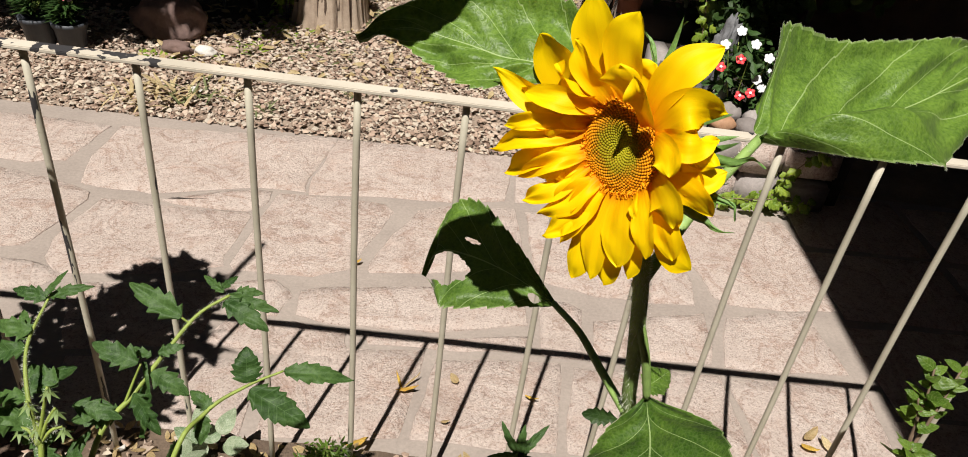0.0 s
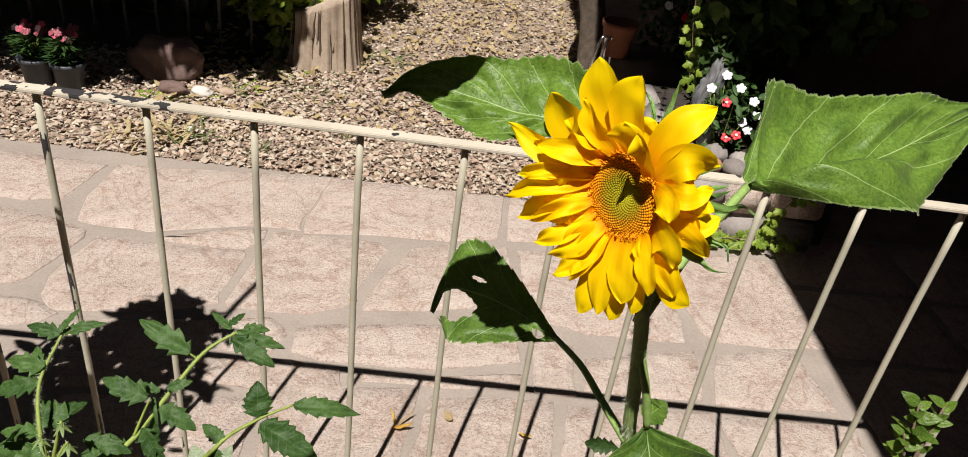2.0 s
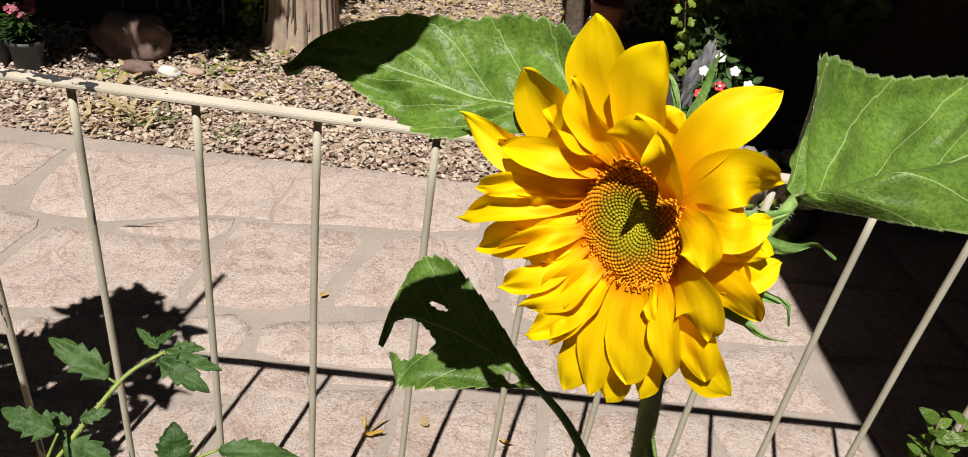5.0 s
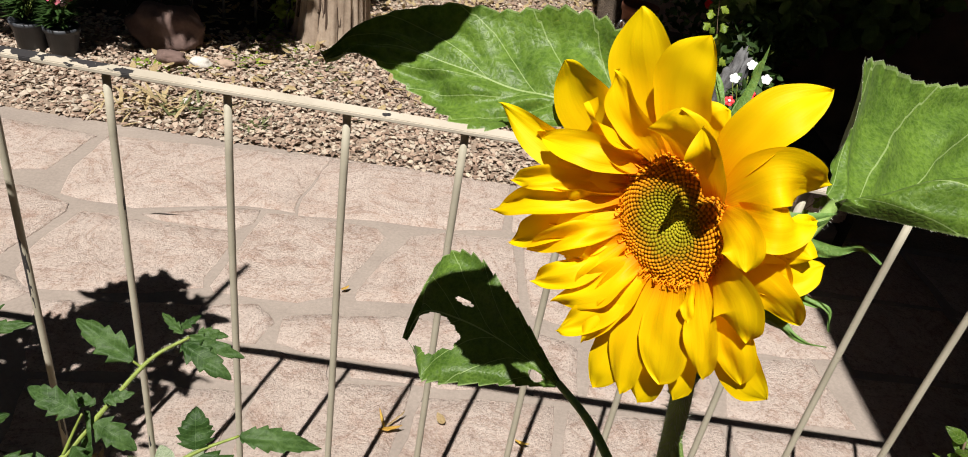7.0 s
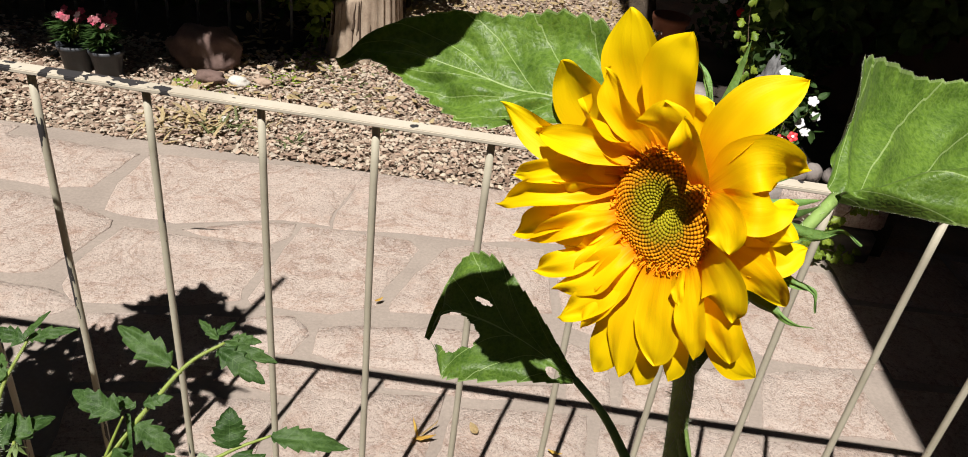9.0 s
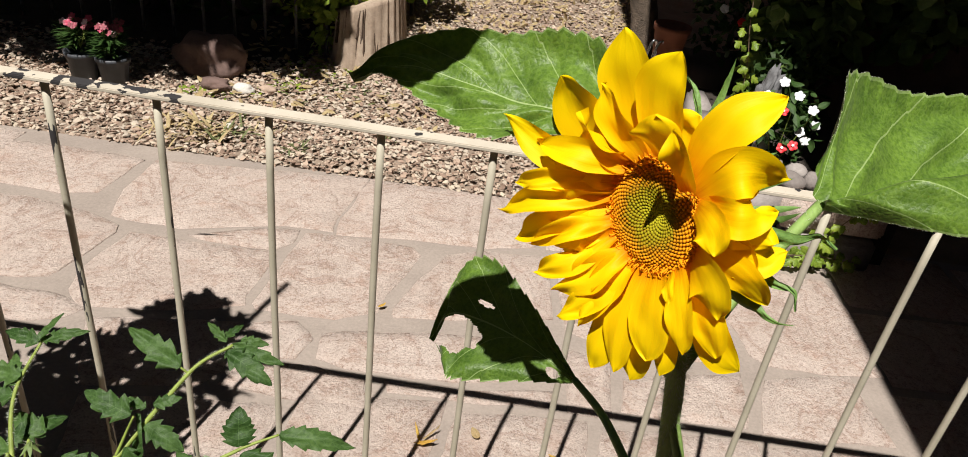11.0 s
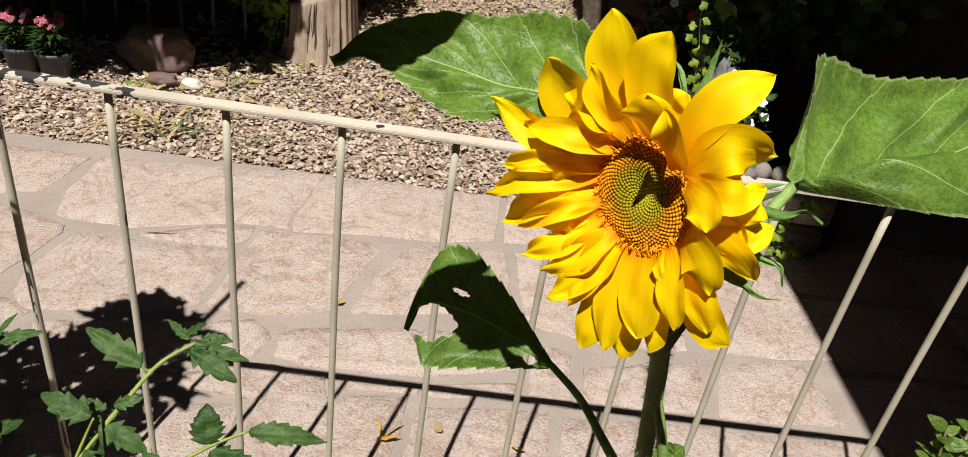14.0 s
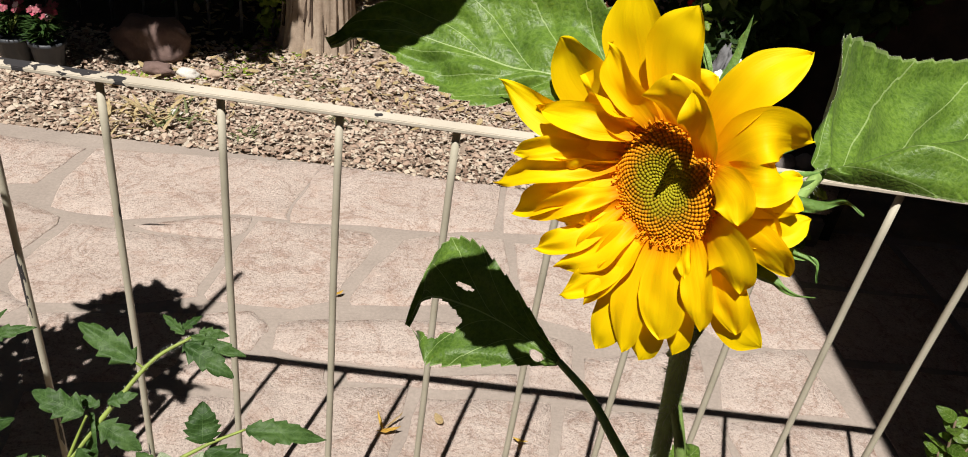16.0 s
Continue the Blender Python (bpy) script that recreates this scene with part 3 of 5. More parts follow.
for seed, shape in enumerate(BACK_ROW + SECOND_ROW + THIRD_ROW + FRONT_ROW + OUTER):
    part("flagstone", stone_slab([p for p in reversed(shape)], 0.0028 + 0.0012 * math.sin(seed * 5.1), seed), M_FLAG, pavement)

# ---- the railing ----
fence = thing("railing", "low iron railing in old flaking cream paint beside the paving", "railing", at=(0, FENCE_Y, 0))
part("handrail", box_data(-2.4, -0.0112, RAIL_Z, 2.4, 0.0112, RAIL_Z + 0.006, 0.0012), M_PAINT, fence, "", False).rotation_euler[1] = SLOPE
bar = mesh("bar", *tube_data([(0, 0, 0.0), (0.001, 0, 0.3), (-0.001, 0.001, 0.6), (0, 0, RAIL_Z)], 0.0053, 0.0053, 8, 12))
for k in range(-15, 16):
    ob = part("bar", bar, M_BARS, fence)
    x = k * (STEP if k > 0 else 0.1515)
    ob.location, ob.scale = (x, 0.003, 0), (1, 1, (RAIL_Z - SLOPE * x) / RAIL_Z)


# ---- the sunflower ----
C = Vector((0.0698, 0.3033, 1.1471))
FN = Vector((-0.7329, -0.6730, 0.0997)).normalized()
FU = Vector((-0.1694, 0.4277, 0.8879))
FU = (FU - FN * FU.dot(FN)).normalized()
FR = FU.cross(FN)
sunflower = thing("sunflower", "tall sunflower with a yellow bloom and broad green leaves", "sunflower", at=(0.16, 0.41, 0.03))
S0 = Vector((0.16, 0.41, 0.03))


def local(pieces_verts):
    return [Vector(v) - S0 for v in pieces_verts]


def sf_part(name, data, mat, parent=None, label="", smooth=True):
    d = (local(data[0]), *data[1:])
    return part(name, mesh(name, *d), mat, parent or sunflower, label, smooth)


def on_head(r, ang, h):
    a = radians(ang)
    return C + FR * (r * math.cos(a)) + FU * (r * math.sin(a)) + FN * h


def petal_data(row, seed, crumple=1.0, blunt=2.3, n=26, m=8):
    """One ray petal along a way of three stations: creased lengthwise, widest past its middle, pointed."""
    a0, a1, a2, r0, r1, r2, h0, h1, h2, width, roll, fold = row
    rnd = random.Random(seed)
    ph, bend = rnd.uniform(0, 9), rnd.uniform(-0.10, 0.10)
    way = [on_head(r0 / 1000, a0, h0 / 1000), on_head(r1 / 1000, a1, h1 / 1000), on_head(r2 / 1000, a2, h2 / 1000)]
    half_width = 0.00057 * width
    turn = radians(roll)
    crease = rnd.uniform(-0.35, 0.35)
    verts, uvs, faces = [], [], []
    for i in range(n + 1):
        u = i / n
        mid = curve_at(way, u)
        d = (curve_at(way, min(1, u + 0.02)) - curve_at(way, max(0, u - 0.02))).normalized()
        side = (FN.cross(d)).normalized()
        up = d.cross(side)
        tw = turn * (0.35 + 0.65 * u) + 0.13 * crumple * math.sin(u * 3.1 + ph)
        side, up = side * math.cos(tw) + up * math.sin(tw), up * math.cos(tw) - side * math.sin(tw)
        broad = 0.50 + 0.50 * math.sin(0.5 * math.pi * min(1, u / 0.50))
        broad *= max(0.0, 1 - max(0.0, (u - 0.42) / 0.58) ** blunt) ** 0.85
        for j in range(-m, m + 1):
            v = j / m
            edge = 1 + 0.07 * noise.noise(Vector((u * 5 + ph, 3.0 if j > 0 else -3.0, ph)))
            w = half_width * broad * edge
            ridge = 0.00034 * math.cos((v - crease) * 5.2) * math.sin(math.pi * min(1, u * 1.1)) * (0.4 + 0.6 * crumple) + 0.00006 * math.cos(v * 17 + ph)
            wave = crumple * (0.0030 * noise.noise(Vector((u * 3.2 + ph, v * 1.2, ph))) * (0.25 + u) + 0.0016 * v * abs(v) * math.sin(u * 8 + ph + 1.5 * v))
            verts.append(mid + side * (w * (v + bend * math.sin(math.pi * u))) + up * (fold * w * v * v + ridge + wave))
            uvs.append((u, 0.5 + 0.5 * v))
    w = 2 * m + 1
    for i in range(n):
        for j in range(w - 1):
            faces.append((i * w + j, i * w + j + 1, (i + 1) * w + j + 1, (i + 1) * w + j))
    return verts, faces, uvs


# angles at root, middle and tip; distances out and heights there in mm; width in mm, roll in degrees, fold
PETALS_TOP = [
    (104.3, 98.3, 95.9, 20.5, 48, 66.2, 0, 2, 3, 21.1, 0, 0.12),
    (78.1, 76, 72, 20.5, 43.2, 57.6, 2, 5, 5, 18.9, 0, 0.15),
    (126.3, 126.5, 123.3, 20.5, 48.2, 62.4, 0, 5, 8, 22.7, -8, 0.1),
    (96.1, 103.4, 104.2, 20.5, 35.8, 49.2, 3, 9, 10, 12.1, -5, 0.3),
    (135.3, 146.9, 143.5, 20.5, 41.6, 67.3, 1, 13, 20, 11.9, 18, 0.35),
    (118.2, 130, 142.4, 20.5, 31.5, 45.2, 3, 16, 19, 10, 20, 0.5),
    (25.4, 39.6, 52.9, 20.5, 32.4, 37.9, 4, 16, 19, 11, -10, 0.5),
    (64, 62, 66, 20.5, 30.5, 39, 4, 14, 17, 21, 0, 0.15),
]
PETALS_SIDE = [
    (146.9, 158.2, 165.3, 20.5, 38.7, 54.1, 1, 17, 20, 7.5, 22, 0.3),
    (160.4, 170.6, 177.9, 20.5, 39.9, 64.5, 2, 17, 18, 9.3, 25, 0.4),
    (177.1, 185.4, 189.4, 20.5, 40.8, 58.8, 1, 15, 16, 9.6, 22, 0.3),
    (-172.1, -170.6, -167.7, 18.8, 29, 51.4, 3, 16, 17, 7.8, 22, 0.4),
    (-153.8, -149.5, -154.6, 20.2, 33.6, 51.2, 2, 15, 18, 9.1, 15, 0.25),
    (-133.3, -134.8, -143.2, 18.3, 30.7, 47.5, 3, 13, 16, 10.8, 8, 0.15),
    (-119.6, -124.9, -134.2, 20.5, 37.9, 54.5, 1, 12, 15, 9.7, 8, 0.2),
]
PETALS_LOWER = [
    (-121.9, -116.8, -116.6, 20.5, 52, 68.1, -2, 6, 6, 11.6, 0, 0.15),
    (-107.9, -107.1, -106, 20.5, 44.6, 61.6, 1, 8, 8, 12, 0, 0.15),
    (-90.6, -86.5, -90.7, 20.5, 36.8, 51.4, 2, 9, 9, 16.1, 0, 0.15),
    (-108.7, -101.2, -102.5, 20.5, 49.6, 64.8, -3, 3, 3, 13.5, 0, 0.2),
    (-91.1, -84.9, -88.9, 20.5, 45.4, 58, -3, 4, 4, 9.5, 0, 0.2),
    (-58.6, -62.9, -71.2, 20.5, 36.3, 48.4, 3, 11, 9, 9.3, 0, 0.2),
    (-68.2, -66.6, -69.6, 20.5, 26.2, 31.2, 3, 8, 10, 4.6, 0, 0.3),
]
PETALS_FRONT = [
    (-37.9, -35.8, -47.1, 20.5, 34.6, 43.3, 2, 11, 8, 13.6, 5, 0.2),
    (-48.1, -55.4, -62.5, 20.5, 42, 53.1, 0, 6, 3, 11.8, 0, 0.2),
    (-59.9, -62.1, -58.4, 20.5, 47.6, 60, -3, 1, 1, 13.8, 0, 0.2),
    (10.9, 2.2, 2, 20.5, 37.5, 40.1, 1, 7, -10, 10.4, -10, 0.3),
    (11.4, -4.2, -18.4, 20.5, 29.7, 32.9, 4, 10, 11, 10.9, -8, 0.35),
    (-21.3, -21.6, -16.5, 19.7, 37.9, 43.3, -3, -4, -14, 9, 0, 0.25),
    (-29.7, -32.3, -39.2, 20.5, 37.8, 46.9, -1, -2, -10, 10.6, 0, 0.25),
]
PETALS_FAR = [
    (21.9, 21.8, 15.1, 20.4, 39.9, 44.9, 2, 4, -13, 14.4, 0, 0.25),
    (40.4, 41.8, 40.2, 20.5, 44.6, 58, 0, 2, -12, 14.9, 0, 0.2),
]
for k, row in enumerate(PETALS_TOP + PETALS_FAR):
    sf_part("petal", petal_data(row, k, 0.55), M_PETAL)
for k, row in enumerate(PETALS_SIDE):
    sf_part("petal", petal_data(row, 20 + k, 1.2), M_PETAL)
for k, row in enumerate(PETALS_LOWER + PETALS_FRONT):
    sf_part("petal", petal_data((*row[:9], row[9] * 1.12, row[10], row[11] * 0.3), 40 + k, 0.4, 2.4), M_PETAL)
# shorter crumpled petals between and behind the long ones
for k in range(9):
    ang = 118 + k * 14.5 + 4 * math.sin(k * 2.3)
    sf_part("petal", petal_data((ang, ang + 4, ang + 8 * math.sin(k * 1.9), 19.5, 31, 44 + 7 * math.sin(k * 1.7), -1, 9.5, 12.5 + 1.5 * math.sin(k * 2.6), 11.5, -20, 0.35), 80 + k, 1.3), M_PETAL)
for k in range(13):
    ang = -128 + k * 17.5 + 4 * math.sin(k * 1.7)
    back = 5.0 * math.cos(radians(ang))
    sf_part("petal", petal_data((ang, ang + 2, ang - 3, 19.5, 32, 41 + 3 * math.sin(k * 2.1), -4, -1.5 - back * 0.5, 1 - back * 1.2, 13, 0, 0.2), 100 + k, 0.7), M_PETAL)

# the disc: a shallow dome with spiralling florets
RD = 0.0212


def dome(r):
    q = r / RD
    return 0.0046 * (1 - q ** 4) - 0.0042 * math.exp(-(q / 0.46) ** 2)


vs, fs = [], []
for i in range(13):
    r = RD * i / 12
    for k in range(40):
        vs.append(on_head(r, k * 9, dome(r) - 0.0008))
for i in range(12):
    for k in range(40):
        k2 = (k + 1) % 40
        fs.append((i * 40 + k, i * 40 + k2, (i + 1) * 40 + k2, (i + 1) * 40 + k))
M_DISC = plain("disc_base", (0.52, 0.26, 0.010), 0.9)
disc = sf_part("disc", (vs, fs), M_DISC, None, "green and orange flower disc")
pieces = []
rnd = random.Random(5)
COUNT = 900
for k in range(COUNT):
    q = ((k + 0.5) / COUNT) ** 0.56
    r, ang = RD * q, k * 137.508
    size = 0.00084 * (0.55 + 0.5 * q) * rnd.uniform(0.85, 1.12)
    tall = 0.0009 + 0.0004 * rnd.uniform(0.5, 1.2) * min(1, max(0, (q - 0.45) / 0.3)) + (0.0010 * rnd.random() if q > 0.93 else 0)
    lean = 0.35 * (q - 0.35)
    a = radians(ang)
    out = FR * math.cos(a) + FU * math.sin(a)
    tang = FN.cross(out)
    axis = (FN + out * lean * 0.5 + tang * rnd.uniform(-0.12, 0.12) + out * rnd.uniform(-0.12, 0.12)).normalized()
    base = on_head(r, ang, dome(r) - 0.0008)
    v, u = [], []
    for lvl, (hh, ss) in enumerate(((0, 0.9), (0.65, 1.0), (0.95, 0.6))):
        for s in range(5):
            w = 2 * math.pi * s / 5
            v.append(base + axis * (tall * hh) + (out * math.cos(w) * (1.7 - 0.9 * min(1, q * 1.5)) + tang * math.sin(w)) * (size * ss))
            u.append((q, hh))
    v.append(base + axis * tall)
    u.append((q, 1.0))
    f = []
    for lvl in range(2):
        for s in range(5):
            s2 = (s + 1) % 5
            f.append((lvl * 5 + s, lvl * 5 + s2, lvl * 5 + 5 + s2, lvl * 5 + 5 + s))
    f += [(10 + s, 10 + (s + 1) % 5, 15) for s in range(5)]
    pieces.append(([p - S0 for p in v], f, u))
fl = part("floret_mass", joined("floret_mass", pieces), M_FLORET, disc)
fl["kind"] = "stuff"
# curled stamens along the rim
pieces = []
for k in range(190):
    ang = rnd.choice([rnd.gauss(95, 16), rnd.gauss(-95, 25), rnd.gauss(-10, 35), rnd.uniform(0, 360)])
    r = RD * rnd.uniform(0.84, 1.02)
    p = on_head(r, ang, dome(r))
    a = radians(ang)
    out, tang = FR * math.cos(a) + FU * math.sin(a), FN.cross(FR * math.cos(a) + FU * math.sin(a))
    q = p + FN * rnd.uniform(0.0012, 0.0026) + out * rnd.uniform(0.0, 0.0016)
    e = q + out * rnd.uniform(-0.0010, 0.0018) + tang * rnd.uniform(-0.0018, 0.0018) + FN * rnd.uniform(-0.0008, 0.0006)
    t = tube_data([p, q, e], 0.00024, 0.00022, 5, 5)
    pieces.append((local(t[0]), t[1], [(0.85, 0.9)] * len(t[0])))
st = part("stamen_mass", joined("stamen_mass", pieces), M_FLORET, disc)
st["kind"] = "stuff"

# green back of the head and its bracts
vs, fs = [], []
prof = [(0.0225, 0.0), (0.024, -0.004), (0.021, -0.010), (0.013, -0.016), (0.006, -0.021)]
for r, h in prof:
    for k in range(32):
        vs.append(on_head(r, k * 11.25, h))
for i in range(len(prof) - 1):
    for k in range(32):
        k2 = (k + 1) % 32
        fs.append((i * 32 + k, (i + 1) * 32 + k, (i + 1) * 32 + k2, i * 32 + k2))
fs.append(tuple(4 * 32 + k for k in range(32)))
sf_part("flower_base", (vs, fs), M_STEM)
for k in range(22):
    ang = k * 360 / 22 + 9 * math.sin(k * 3.1)
    a = radians(ang)
    out = FR * math.cos(a) + FU * math.sin(a)
    curl = 0.95 + 0.4 * math.sin(k * 2.7)
    L = 0.029 + 0.007 * math.sin(k * 1.9)
    d = simple_leaf(on_head(0.021, ang, -0.006), out - FN * curl, FN + out * 0.3, L, 0.0044, 0, 0, 0.55 * math.sin(k * 1.3) + 0.2, 12, 3, k, 0.25)
    sf_part("bract", d, M_BRACT)

# longer bracts that show past the petals: angle, distance out and depth along each
BRACTS = [
    [(-2, 0.021, -0.006), (-14, 0.028, -0.018), (-13, 0.042, -0.019), (-9, 0.050, -0.020), (-12.5, 0.0555, -0.021)],
    [(-24, 0.021, -0.006), (-40, 0.031, -0.018), (-37, 0.041, -0.019), (-35, 0.048, -0.020), (-41, 0.0525, -0.021)],
    [(-46, 0.021, -0.006), (-61, 0.034, -0.018), (-55, 0.043, -0.020), (-52, 0.050, -0.021), (-45, 0.0555, -0.020)],
    [(36, 0.021, -0.006), (50, 0.030, -0.018), (47, 0.040, -0.020), (44, 0.047, -0.020), (42, 0.053, -0.020)],
    [(60, 0.021, -0.006), (70, 0.034, -0.018), (69, 0.043, -0.020), (68, 0.050, -0.020), (65, 0.0545, -0.020)],
    [(80, 0.021, -0.006), (80, 0.032, -0.018), (84, 0.041, -0.020), (88, 0.047, -0.020), (93, 0.0525, -0.020)],
]
for k, way in enumerate(BRACTS):
    mid = [on_head(r, a, h) for a, r, h in way]
    side = FN.cross((mid[-1] - mid[0]).normalized())
    wide = [w * (0.55 if k > 2 else 1.0) for w in (0.0030, 0.0032, 0.0021, 0.0010, 0.0002)]
    d = leaf_data(mid, [side * w - FN * w * 0.5 for w in wide], [side * -w - FN * w * 0.5 for w in wide], 30, 4, 0, 0.0, (), 0.002, 0.0, 70 + k)
    sf_part("bract", d, M_BRACT)

# stem, petioles and leaves
STEM = [C - FN * 0.020, (0.090, 0.312, 1.115), (0.0935, 0.308, 1.085), (0.1023, 0.319, 1.047), (0.1165, 0.338, 0.972), (0.1275, 0.352, 0.888), (0.15, 0.39, 0.5), S0]
sf_part("stem", tube_data(STEM, 0.0036, 0.0050, 60, 14, 0.04), M_STEM, None, "thick hairy green stem")


def hairs(name, way, r0, r1, count, u0, u1, seed, long=0.0028):
    rnd = random.Random(seed)
    out = []
    for _ in range(count):
        u = rnd.uniform(u0, u1)
        c = curve_at(way, u)
        d = (curve_at(way, min(1, u + 0.01)) - curve_at(way, max(0, u - 0.01))).normalized()
        s = d.orthogonal().normalized()
        s = Matrix.Rotation(rnd.uniform(0, 6.283), 3, d) @ s
        r = r0 + (r1 - r0) * u
        p = c + s * r * 0.95
        e = p + s * long * rnd.uniform(0.5, 1.2) + d * rnd.uniform(-0.0008, 0.0008)
        w = d * 0.00014
        w2 = s.cross(d) * 0.00014
        out.append((local([p - w, p + w, p + w2, e]), [(0, 1, 3), (1, 2, 3), (2, 0, 3)]))
    ob = part(name, joined(name, out), M_HAIR, sunflower, "", False)
    ob["kind"] = "stuff"


hairs("stem_hair", STEM, 0.0036, 0.0050, 1900, 0.02, 0.75, 1, 0.0032)

PET_A = [(0.094, 0.312, 1.075), (0.088, 0.330, 1.118), (0.0618, 0.3424, 1.1607)]
PET_B = [(0.097, 0.316, 1.062), (0.125, 0.345, 1.098), (0.1605, 0.383, 1.1214)]
PET_C = [(0.1195, 0.342, 0.946), (0.107, 0.372, 0.9495), (0.094, 0.403, 0.9535), (0.0768, 0.4277, 0.9562)]
PET_D = [(0.106, 0.322, 1.035), (0.114, 0.318, 1.012), (0.121, 0.318, 0.984)]
for pts, r0, r1 in ((PET_A, 0.003, 0.0022), (PET_B, 0.0035, 0.0028), (PET_C, 0.0030, 0.0022), (PET_D, 0.003, 0.0024)):
    sf_part("petiole", tube_data(pts, r0, r1, 16, 8), M_STEM)
hairs("petiole_hair", PET_B, 0.0035, 0.0028, 160, 0.1, 1, 2, 0.002)

LEAF_A = leaf_data(
    [(0.072, 0.384, 1.143), (0.0386, 0.3925, 1.144), (0.017, 0.399, 1.1436), (-0.0084, 0.408, 1.146), (-0.0412, 0.4207, 1.1452), (-0.0654, 0.4205, 1.1337)],
    [(0.002, 0.002, 0.002), (0.016, 0.020, 0.024), (0.0125, 0.024, 0.0245), (0.0092, 0.0195, 0.0165), (0.004, 0.0105, 0.0055), (0, 0, 0)],
    [(-0.001, -0.002, -0.002), (-0.012, -0.011, -0.010), (-0.0175, -0.0157, -0.0165), (-0.014, -0.004, -0.0155), (-0.003, -0.005, -0.009), (0, 0, 0)],
    90, 18, 16, 0.10, (), 0.008, -0.004, 1, 0.0030)
NEARER = Matrix.Translation((0.002, 0.097, 1.265)) @ Matrix.Scale(0.855, 4) @ Matrix.Translation((-0.002, -0.097, -1.265))
sf_part("leaf", ([NEARER @ v for v in LEAF_A[0]], *LEAF_A[1:]), M_LEAF)
LEAF_B = leaf_data(
    [(0.1605, 0.383, 1.1214), (0.182, 0.392, 1.1205), (0.2253, 0.4156, 1.1224), (0.2701, 0.4409, 1.1289), (0.3091, 0.4678, 1.1375), (0.3620, 0.5075, 1.1456)],
    [(-0.006, 0.014, 0.017), (-0.009, 0.0465, 0.0445), (-0.0105, 0.0405, 0.0335), (-0.0035, 0.037, 0.022), (0.008, 0.032, 0.013), (0, 0, 0)],
    [(0.002, -0.002, -0.001), (0.020, -0.010, -0.003), (0.030, -0.022, -0.015), (0.014, -0.027, -0.029), (0.016, -0.008, -0.018), (0, 0, 0)],
    260, 24, 24, 0.042, (), 0.012, 0.003, 2, 0.0040)
# the near half swells up beside the midrib
for i in range(261):
    for j in range(-24, 0):
        u, v = i / 260, -j / 24
        LEAF_B[0][i * 49 + j + 24] += (Vector((-0.016, -0.016, 0.025)) * math.sin(math.pi * v) + Vector((-0.022, -0.036, 0.018)) * v) * math.exp(-((u - 0.38) / 0.27) ** 2)
sf_part("leaf", LEAF_B, M_LEAF)


def fringe(verts, n, m, step, seed):
    """Short pale hairs along both edges of a blade."""
    rnd = random.Random(seed)
    out = []
    for j, k in ((-m, -m + 3), (m, m - 3)):
        for i in range(4, n, step):
            p, q = Vector(verts[i * (2 * m + 1) + j + m]), Vector(verts[i * (2 * m + 1) + k + m])
            d = (p - q)
            if d.length < 1e-5:
                continue
            d.normalize()
            e = p + d * rnd.uniform(0.0002, 0.0006) + Vector((rnd.gauss(0, 1), rnd.gauss(0, 1), rnd.gauss(0, 1))) * 0.0002
            w = Vector((0.0001, 0, 0))
            out.append((local([p - w, p + w, p + Vector((0, 0, 0.00014)), e]), [(0, 1, 3), (1, 2, 3), (2, 0, 3)]))
    ob = part("leaf_fringe", joined("leaf_fringe", out), M_HAIR, sunflower, "", False)
    ob["kind"] = "stuff"


fringe(LEAF_B[0], 260, 24, 1, 71)
fringe([NEARER @ v for v in LEAF_A[0]], 90, 18, 1, 72)
LEAF_C = leaf_data(
    [(0.0768, 0.4277, 0.9562), (0.045, 0.447, 0.963), (0.015, 0.465, 0.962), (-0.008, 0.476, 0.955), (-0.0165, 0.4735, 0.931)],
    [(0.001, 0.001, 0.001), (0.002, 0.015, 0.018), (0.003, 0.027, 0.031), (0.002, 0.020, 0.024), (0, 0, 0)],
    [(-0.001, -0.002, -0.002), (0.0, -0.018, -0.016), (-0.012, -0.033, -0.024), (0.002, -0.037, -0.018), (0, 0, 0)],
    220, 44, 15, 0.07, ((0.72, -0.33, 0.27, 0.29), (1.0, -0.5, 0.16, 0.4), (0.105, -0.5, 0.035, 0.24), (0.50, 0.28, 0.05, 0.04)), 0.006, 0.0, 3)
sf_part("leaf", LEAF_C, M_LEAF, None, "drooping insect-eaten leaf with holes")
LEAF_D = leaf_data(
    [(0.121, 0.318, 0.984), (0.126, 0.306, 0.963), (0.129, 0.296, 0.939), (0.130, 0.290, 0.912), (0.129, 0.286, 0.892)],
    [(0.003, 0, 0), (0.045, 0.018, -0.004), (0.058, 0.022, -0.012), (0.040, 0.014, -0.010), (0, 0, 0)],
    [(-0.002, 0, 0), (-0.026, 0.004, -0.002), (-0.038, 0.008, -0.006), (-0.028, 0.006, -0.006), (0, 0, 0)],
    70, 16, 13, 0.05, (), 0.005, 0.0, 4, 0.0018)
sf_part("leaf", LEAF_D, M_LEAF)
sf_part("leaf", simple_leaf((0.130, 0.349, 0.960), (0.45, 0.4, 0.05), (-0.3, -0.6, 0.5), 0.032, 0.022, 7, 0.3, 0.3, 20, 4, 8, 0.4, 0.02), M_LEAF)
